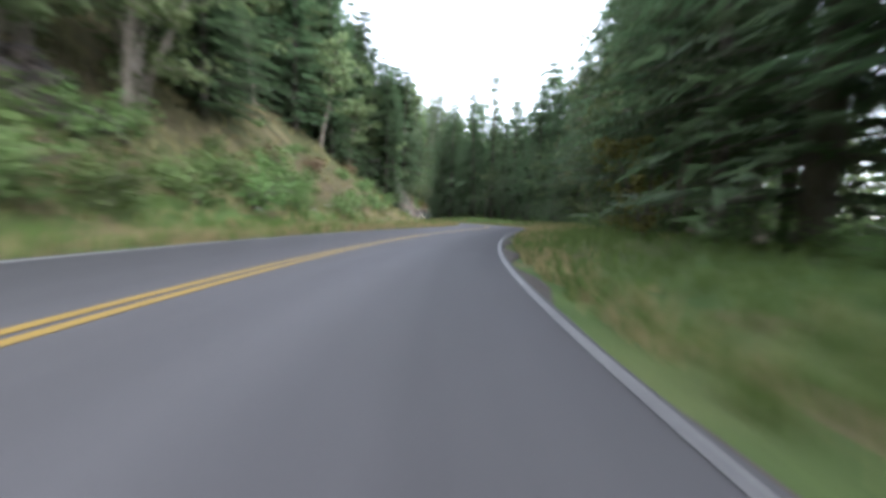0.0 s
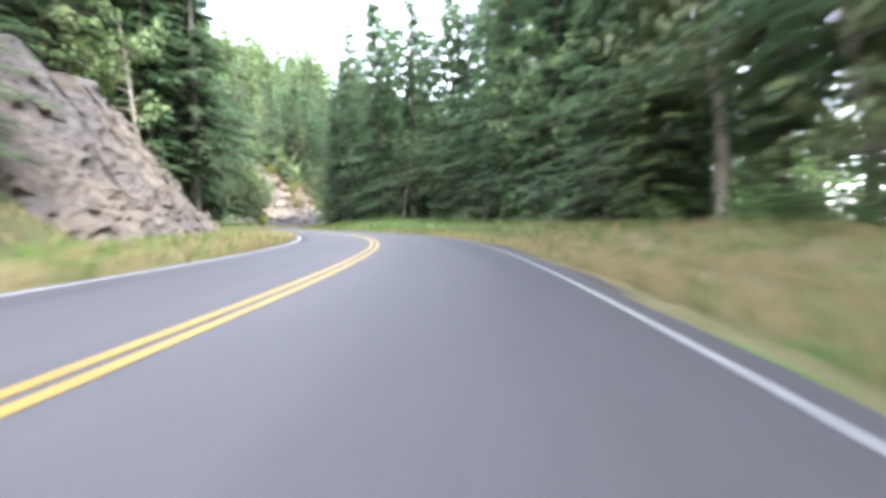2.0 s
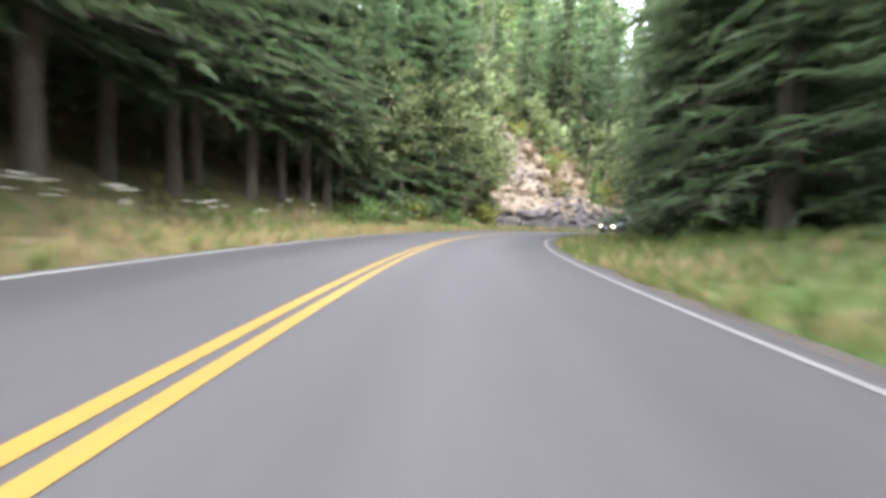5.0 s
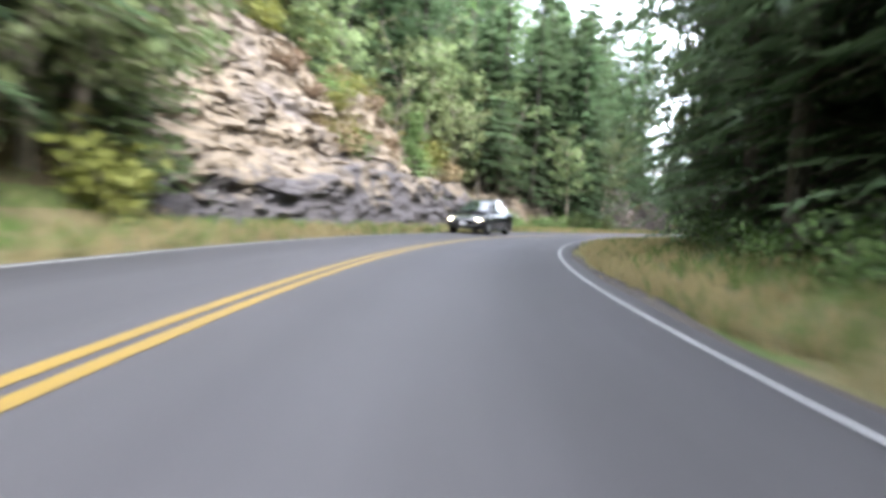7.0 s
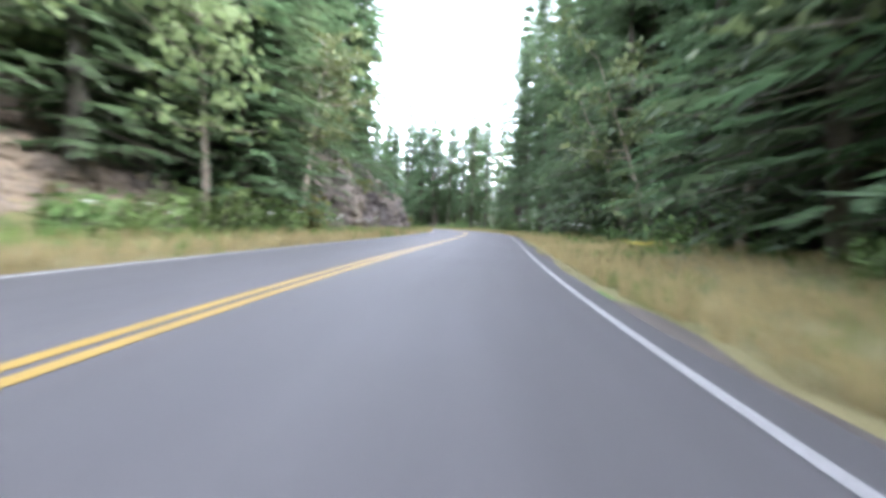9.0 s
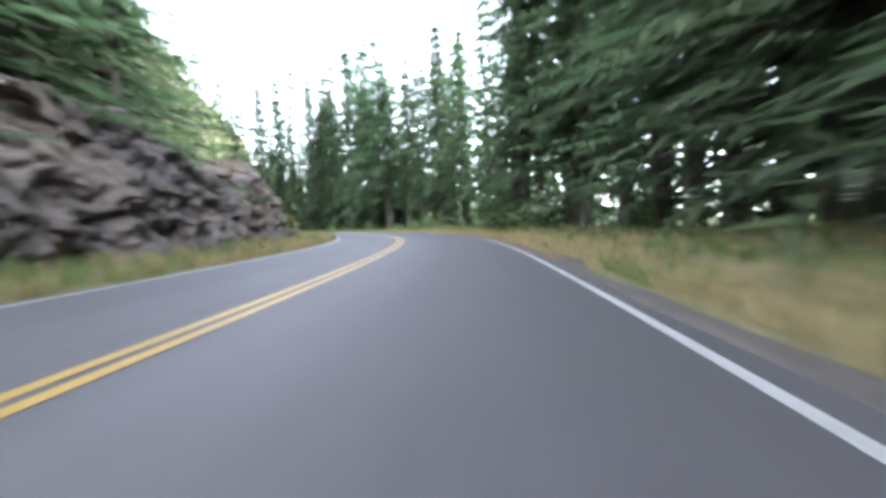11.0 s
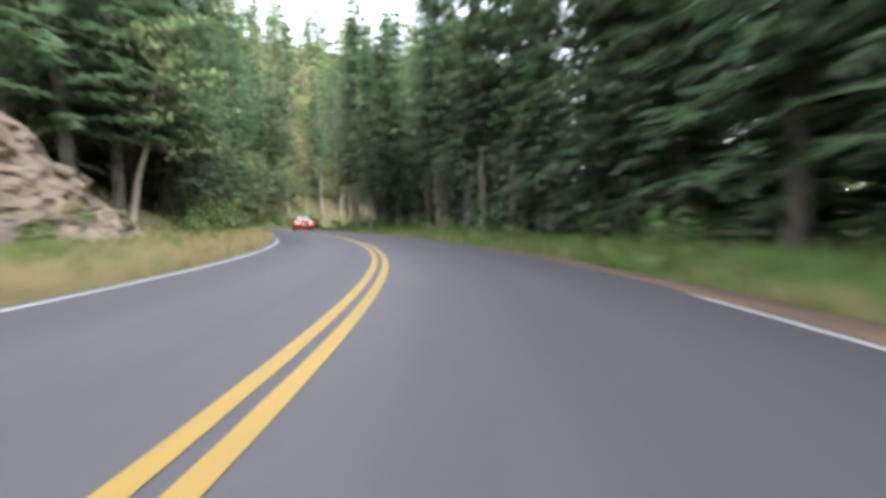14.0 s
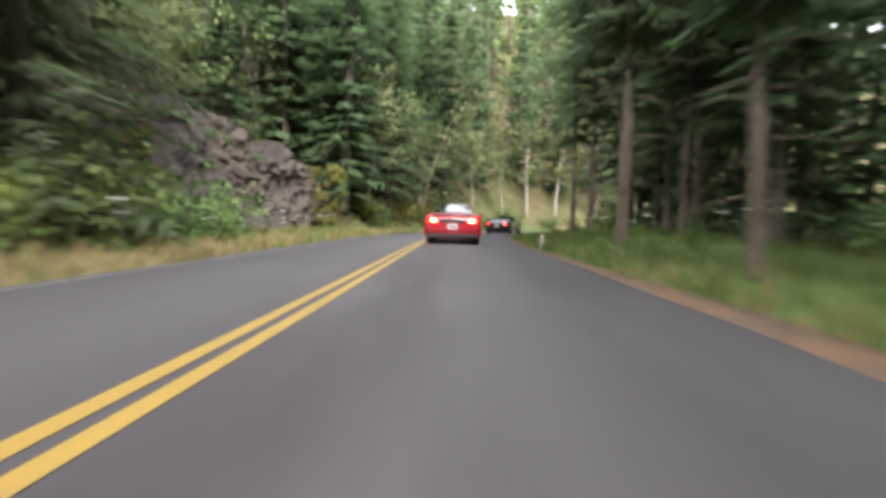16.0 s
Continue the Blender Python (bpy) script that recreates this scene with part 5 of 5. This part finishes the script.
def marker_post(s, d):
    top = tagged(new("marker_post"), "short weathered white marker post at the pavement edge", "post")
    bm = bmesh.new()
    bmesh.ops.create_cube(bm, size=1.0, matrix=Matrix.Translation((0, 0, 0.2)) @ Matrix.Diagonal((0.09, 0.03, 0.6, 1)))
    bmesh.ops.bevel(bm, geom=bm.edges[:], offset=0.006, segments=2, affect='EDGES')
    part("post", bm, plain_mat("weathered_white_plastic", (0.5, 0.46, 0.38), 0.6), top)
    bm = bmesh.new()
    bmesh.ops.create_cube(bm, size=1.0, matrix=Matrix.Translation((0, -0.018, 0.05)) @ Matrix.Diagonal((0.085, 0.008, 0.12, 1)))
    part("reflector", bm, plain_mat("white_reflector", (0.8, 0.8, 0.78), 0.3), top)
    x, y = place(s, d)
    top.matrix_basis = pose(x, y, on_ground(x, y), 0, 3, math.degrees(heading(s)))


marker_post(278.8, 3.85)


# ---- cars ----
def box(bm, cx, cy, cz, sx, sy, sz, bev=0.01, seg=2, rot=None):
    m = Matrix.Translation((cx, cy, cz)) @ (rot or Matrix.Identity(4)) @ Matrix.Diagonal((sx, sy, sz, 1))
    got = bmesh.ops.create_cube(bm, size=1.0, matrix=m)
    if bev:
        eds = list({e for v in got["verts"] for e in v.link_edges})
        bmesh.ops.bevel(bm, geom=eds, offset=bev, segments=seg, affect='EDGES')


def boxed(name, mat, parent, *a, label="", **k):
    bm = bmesh.new()
    box(bm, *a, **k)
    return part(name, bm, mat, parent, label)


def loft(rings):
    bm = bmesh.new()
    rv = [[bm.verts.new(p) for p in ring] for ring in rings]
    n = len(rings[0])
    for a, b in zip(rv, rv[1:]):
        for j in range(n):
            bm.faces.new((a[j], a[(j + 1) % n], b[(j + 1) % n], b[j]))
    bm.faces.new(rv[0][::-1])
    bm.faces.new(rv[-1])
    bmesh.ops.recalc_face_normals(bm, faces=bm.faces[:])
    return bm


def dense(stations, n=5):
    """Stations along the car, smoothed and made denser."""
    st = np.array(stations, dtype=float)
    y = np.concatenate([np.linspace(a, b, n, endpoint=False) for a, b in zip(st[:-1, 0], st[1:, 0])] + [st[-1:, 0]])
    cols = [y]
    for c in range(1, st.shape[1]):
        m = np.gradient(st[:, c], st[:, 0])
        i = np.clip(np.searchsorted(st[:, 0], y, side="right") - 1, 0, len(st) - 2)
        h = st[i + 1, 0] - st[i, 0]
        t = (y - st[i, 0]) / h
        a, b = st[i, c], st[i + 1, c]
        cols.append((2 * t**3 - 3 * t**2 + 1) * a + (t**3 - 2 * t**2 + t) * h * m[i] + (3 * t**2 - 2 * t**3) * b + (t**3 - t**2) * h * m[i + 1])
    return np.stack(cols, 1)


def body_loft(stations):
    rings = []
    for y, w, zb, zm, zs, zt in dense(stations):
        half = [(0.0, zb), (w * 0.7, zb), (w * 0.93, zb + 0.05), (w * 0.985, zb + 0.16), (w, zm), (w * 0.985, zm + 0.6 * (zs - zm)), (w * 0.95, zs), (w * 0.86, zs + 0.7 * (zt - zs)), (w * 0.7, zt), (w * 0.35, zt + 0.012), (0.0, zt + 0.018)]
        rings.append([(x, y, z) for x, z in half] + [(-x, y, z) for x, z in half[-2:0:-1]])
    return loft(rings)


def wheel(parent, x, y, r, width, side, rim_mat, tyre_mat):
    w = new("wheel")
    w.parent = parent
    w.location = (x, y, r)
    bm = bmesh.new()
    prof = [(r * 0.62, width / 2), (r * 0.9, width / 2), (r * 0.98, width * 0.42), (r, width * 0.3), (r, -width * 0.3), (r * 0.98, -width * 0.42), (r * 0.9, -width / 2), (r * 0.62, -width / 2)]
    n = 28
    rings = [[(p[1], p[0] * math.cos(6.28318 * i / n), p[0] * math.sin(6.28318 * i / n)) for p in prof] for i in range(n)]
    rv = [[bm.verts.new(p) for p in ring] for ring in rings]
    for i in range(n):
        a, b = rv[i], rv[(i + 1) % n]
        for j in range(len(prof)):
            k = (j + 1) % len(prof)
            bm.faces.new((a[j], a[k], b[k], b[j]))
    bmesh.ops.recalc_face_normals(bm, faces=bm.faces[:])
    part("tyre", bm, tyre_mat, w, smooth=True)
    bm = bmesh.new()
    o = side * width * 0.42
    bmesh.ops.create_cone(bm, cap_ends=True, segments=24, radius1=r * 0.64, radius2=r * 0.64, depth=0.05, matrix=Matrix.Translation((o - side * 0.05, 0, 0)) @ Matrix.Rotation(math.pi / 2, 4, 'Y'))
    for i in range(5):
        box(bm, o, 0, 0, 0.03, 0.055, r * 1.2, 0.008, 1, rot=Matrix.Rotation(6.28318 * i / 10, 4, 'X'))
    part("rim", bm, rim_mat, w)


TYRE = plain_mat("tyre_rubber", (0.018, 0.018, 0.018), 0.85)
ALLOY = plain_mat("alloy", (0.45, 0.45, 0.46), 0.35, 0.9)
TRIM = plain_mat("black_plastic_trim", (0.02, 0.02, 0.022), 0.55)
PLATE = plain_mat("pale_plate", (0.55, 0.56, 0.56), 0.45)
PLATE_INK = plain_mat("plate_ink", (0.06, 0.07, 0.12), 0.5)
GLASS = glass_mat("tinted_car_glass", (0.02, 0.025, 0.028))
RED = plain_mat("red_car_paint", (0.31, 0.004, 0.016), 0.3, 0.0, 0.9, 0.06)
BLACK = plain_mat("black_car_paint", (0.012, 0.012, 0.015), 0.25, 0.0, 0.9, 0.06)
BRAKE = lamp_mat("lit_brake_lamp", (0.800, 0.040, 0.024), 1.6)
BRAKE_CORE = lamp_mat("lit_brake_bulb", (0.800, 0.320, 0.128), 4.5)
HEAD = lamp_mat("lit_headlamp", (0.800, 0.720, 0.440), 2.5)
CHROME = plain_mat("chrome", (0.7, 0.7, 0.72), 0.12, 1.0)
SEAT = plain_mat("dark_leather", (0.03, 0.028, 0.026), 0.6)


def plate(parent, y, z, face):
    p = boxed("licence_plate", PLATE, parent, 0, y, z, 0.31, 0.012, 0.155, bev=0.008, label="pale licence plate with dark bars")
    boxed("plate_bar", PLATE_INK, p, 0, y + face * 0.008, z, 0.22, 0.004, 0.06, bev=0.0)


def pane(name, parent, quad, mat=None, lift=0.012):
    """A thin glass pane, its edges drawn in a little, lifted off the surface behind."""
    q = [Vector(p) for p in quad]
    c = sum(q, Vector()) / 4
    q = [p.lerp(c, 0.07) for p in q]
    nrm = (q[1] - q[0]).cross(q[3] - q[0]).normalized()
    bm = bmesh.new()
    cols = 7
    top, bot = [], []
    for i in range(cols):
        f = i / (cols - 1)
        bow = nrm * (0.02 * (1 - (2 * f - 1) ** 2))
        bot.append(bm.verts.new(q[0].lerp(q[1], f) + bow + nrm * lift))
        top.append(bm.verts.new(q[3].lerp(q[2], f) + bow + nrm * lift))
    for i in range(cols - 1):
        bm.faces.new((bot[i], bot[i + 1], top[i + 1], top[i]))
    bmesh.ops.solidify(bm, geom=bm.faces[:], thickness=0.006)
    return part(name, bm, mat or GLASS, parent, smooth=False)


def cabin(parent, paint, st, wb):
    """Roof and pillars as one shell, with the panes on it. st: (y, z at the belt, z of the roof, half width of the roof)."""
    rings = []
    for y, zb, zt, wt_ in dense(st, 4):
        rings.append([(-wb, y, zb - 0.1), (-wb, y, zb), (-(wb + wt_) / 2 - 0.02, y, (zb + zt) / 2), (-wt_, y, zt - 0.02), (-wt_ * 0.8, y, zt + 0.005), (0, y, zt + 0.02), (wt_ * 0.8, y, zt + 0.005), (wt_, y, zt - 0.02), ((wb + wt_) / 2 + 0.02, y, (zb + zt) / 2), (wb, y, zb), (wb, y, zb - 0.1)])
    part("roof", loft(rings), paint, parent, smooth=False)
    (y0, b0, t0, w0), (y1, b1, t1, w1_), (y2, b2, t2, w2_), (y3, b3, t3, w3) = st
    pane("rear_window", parent, [(-w0 - 0.03, y0 + 0.04, t0 + 0.035), (w0 + 0.03, y0 + 0.04, t0 + 0.035), (w1_, y1 - 0.05, t1 + 0.01), (-w1_, y1 - 0.05, t1 + 0.01)], lift=0.03)
    pane("windscreen", parent, [(w3 + 0.03, y3 - 0.04, t3 + 0.035), (-w3 - 0.03, y3 - 0.04, t3 + 0.035), (-w2_, y2 + 0.05, t2 + 0.01), (w2_, y2 + 0.05, t2 + 0.01)], lift=0.03)
    for sd in (1, -1):
        q = [(sd * (wb + 0.01), y0 + 0.5, b1 + 0.02), (sd * (wb + 0.01), y3 - 0.35, b2 + 0.02), (sd * (w2_ + 0.02), y2 - 0.02, t2 - 0.05), (sd * (w1_ + 0.02), y1 + 0.05, t1 - 0.05)]
        pane("side_window", parent, q if sd > 0 else [q[1], q[0], q[3], q[2]], lift=0.03)


def coupe(s, d):
    car = tagged(new("coupe"), "red two-door coupe with lit brake lamps on the road", "car")
    part("body", body_loft([(-2.2, 0.70, 0.36, 0.56, 0.74, 0.80), (-2.12, 0.82, 0.25, 0.56, 0.80, 0.88), (-1.6, 0.87, 0.2, 0.56, 0.83, 0.93), (-0.8, 0.875, 0.18, 0.55, 0.82, 0.90), (0.4, 0.875, 0.18, 0.55, 0.82, 0.89), (1.2, 0.87, 0.2, 0.52, 0.77, 0.83), (1.9, 0.82, 0.22, 0.48, 0.64, 0.69), (2.17, 0.66, 0.32, 0.46, 0.56, 0.59)]), RED, car, smooth=True)
    cabin(car, RED, [(-1.75, 0.9, 0.93, 0.62), (-0.75, 0.88, 1.25, 0.54), (0.05, 0.88, 1.28, 0.54), (1.05, 0.85, 0.88, 0.62)], 0.74)
    boxed("rear_bumper", RED, car, 0, -2.14, 0.5, 1.66, 0.16, 0.2, bev=0.06, seg=3)
    boxed("valance", TRIM, car, 0, -2.1, 0.29, 1.6, 0.16, 0.2, bev=0.05)
    boxed("tail_panel", TRIM, car, 0, -2.2, 0.74, 0.86, 0.05, 0.13, bev=0.02, label="dark panel between the tail lamps")
    boxed("deck_lid", TRIM, car, 0, -2.0, 0.92, 1.3, 0.3, 0.04, bev=0.015, label="dark rear deck spoiler")
    for sd in (1, -1):
        t = boxed("tail_lamp", BRAKE, car, sd * 0.6, -2.18, 0.74, 0.34, 0.07, 0.14, bev=0.03, label="lit red brake lamp")
        boxed("bulb", BRAKE_CORE, t, sd * 0.6, -2.218, 0.74, 0.13, 0.01, 0.075, bev=0.004)
        boxed("mirror", RED, car, sd * 0.95, 0.62, 0.95, 0.16, 0.1, 0.12, bev=0.03)
        for y in (-1.28, 1.3):
            wheel(car, sd * 0.77, y, 0.31, 0.21, sd, ALLOY, TYRE)
    plate(car, -2.226, 0.56, -1)
    bm = bmesh.new()
    bmesh.ops.create_cone(bm, cap_ends=True, segments=14, radius1=0.045, radius2=0.045, depth=0.2, matrix=Matrix.Translation((-0.45, -2.16, 0.25)) @ Matrix.Rotation(math.pi / 2, 4, 'X'))
    part("exhaust", bm, TRIM, car)
    x, y = place(s, d)
    car.matrix_basis = pose(x, y, 0.004, 0, 0, math.degrees(heading(s)))


def roadster(s, d):
    car = tagged(new("roadster"), "black open-top roadster with lit brake lamps on the road", "car")
    part("body", body_loft([(-1.98, 0.62, 0.36, 0.55, 0.7, 0.76), (-1.9, 0.76, 0.25, 0.55, 0.76, 0.84), (-1.2, 0.84, 0.2, 0.55, 0.78, 0.86), (0.3, 0.84, 0.18, 0.52, 0.76, 0.82), (1.2, 0.83, 0.2, 0.5, 0.7, 0.76), (1.8, 0.76, 0.25, 0.46, 0.6, 0.64), (1.98, 0.6, 0.32, 0.45, 0.54, 0.57)]), BLACK, car, smooth=True)
    pane("windscreen", car, [(0.66, 0.72, 0.84), (-0.66, 0.72, 0.84), (-0.56, 0.3, 1.16), (0.56, 0.3, 1.16)])
    bm = bmesh.new()
    tube(bm, [(-0.68, 0.74, 0.82), (-0.6, 0.3, 1.17), (0.6, 0.3, 1.17), (0.68, 0.74, 0.82)], [0.025] * 4, 8)
    part("windscreen_frame", bm, TRIM, car)
    boxed("soft_top", TRIM, car, 0, -0.95, 0.9, 1.15, 0.4, 0.12, bev=0.05, seg=3, label="folded dark soft top")
    for sd in (1, -1):
        boxed("seat", SEAT, car, sd * 0.36, -0.5, 0.88, 0.46, 0.16, 0.42, bev=0.06, seg=3)
        t = boxed("tail_lamp", BRAKE, car, sd * 0.56, -1.95, 0.68, 0.26, 0.06, 0.11, bev=0.03, label="lit red brake lamp")
        boxed("mirror", BLACK, car, sd * 0.9, 0.55, 0.88, 0.14, 0.09, 0.1, bev=0.03)
        for y in (-1.15, 1.15):
            wheel(car, sd * 0.75, y, 0.29, 0.2, sd, ALLOY, TYRE)
    boxed("rear_bumper", BLACK, car, 0, -1.93, 0.48, 1.5, 0.16, 0.2, bev=0.06, seg=3)
    plate(car, -2.012, 0.56, -1)
    x, y = place(s, d)
    car.matrix_basis = pose(x, y, 0.004, 0, 0, math.degrees(heading(s)))


def hatchback(s, d):
    car = tagged(new("hatchback"), "black compact hatchback with lit headlamps in the oncoming lane", "car")
    part("body", body_loft([(-2.0, 0.7, 0.38, 0.6, 0.86, 0.94), (-1.9, 0.84, 0.27, 0.6, 0.9, 0.98), (-1.0, 0.88, 0.2, 0.58, 0.88, 0.96), (0.5, 0.88, 0.2, 0.58, 0.86, 0.94), (1.2, 0.87, 0.22, 0.55, 0.8, 0.88), (1.8, 0.82, 0.24, 0.5, 0.7, 0.75), (2.05, 0.62, 0.32, 0.48, 0.6, 0.63)]), BLACK, car, smooth=True)
    cabin(car, BLACK, [(-1.85, 0.95, 1.0, 0.66), (-1.35, 0.95, 1.42, 0.58), (0.1, 0.95, 1.46, 0.6), (1.15, 0.9, 0.93, 0.68)], 0.79)
    boxed("front_bumper", BLACK, car, 0, 2.0, 0.42, 1.56, 0.14, 0.24, bev=0.06, seg=3)
    boxed("grille", TRIM, car, 0, 2.06, 0.56, 0.7, 0.04, 0.1, bev=0.02)
    boxed("lower_grille", TRIM, car, 0, 2.07, 0.36, 0.9, 0.03, 0.11, bev=0.02)
    boxed("sill", CHROME, car, 0.885, 0.0, 0.26, 0.02, 1.6, 0.07, bev=0.008, label="bright sill strip")
    boxed("sill", CHROME, car, -0.885, 0.0, 0.26, 0.02, 1.6, 0.07, bev=0.008, label="bright sill strip")
    for sd in (1, -1):
        boxed("headlamp", HEAD, car, sd * 0.6, 1.93, 0.62, 0.3, 0.16, 0.13, bev=0.04, seg=3, label="lit warm white headlamp")
        boxed("mirror", BLACK, car, sd * 0.97, 0.75, 1.0, 0.18, 0.1, 0.14, bev=0.03)
        boxed("tail_lamp", plain_mat("red_lens", (0.3, 0.01, 0.01), 0.2), car, sd * 0.72, -1.95, 0.85, 0.16, 0.08, 0.24, bev=0.03)
        for y in (-1.25, 1.28):
            wheel(car, sd * 0.79, y, 0.31, 0.21, sd, ALLOY, TYRE)
    plate(car, 2.1, 0.46, 1)
    x, y = place(s, d)
    car.matrix_basis = pose(x, y, 0.004, 0, 0, math.degrees(heading(s)) + 180)


coupe(281.2, 1.1)
roadster(300.0, 1.6)
hatchback(132.0, -1.95)

# ---- wear on the pavement ----
def seam(s0, s1, d, w, k, mat=TAR, name="tar_seam", label="dark tar seam in the asphalt", z=0.004):
    wb = wobble(k, 0.1, 0.35)
    me = strip(name, lambda s: d - w + wb(s), lambda s: d + w + wb(s) + 0.02 * noise.noise(Vector((s * 2, k, 0))), z, s0, s1, 0.5)
    return tagged(part(name, me, mat, None), label, "road marking", kind="structure")


seam(248.5, 251.0, 1.17, 0.035, 31, PATCH, "oil_stain", "dark stain in the lane", 0.0045)
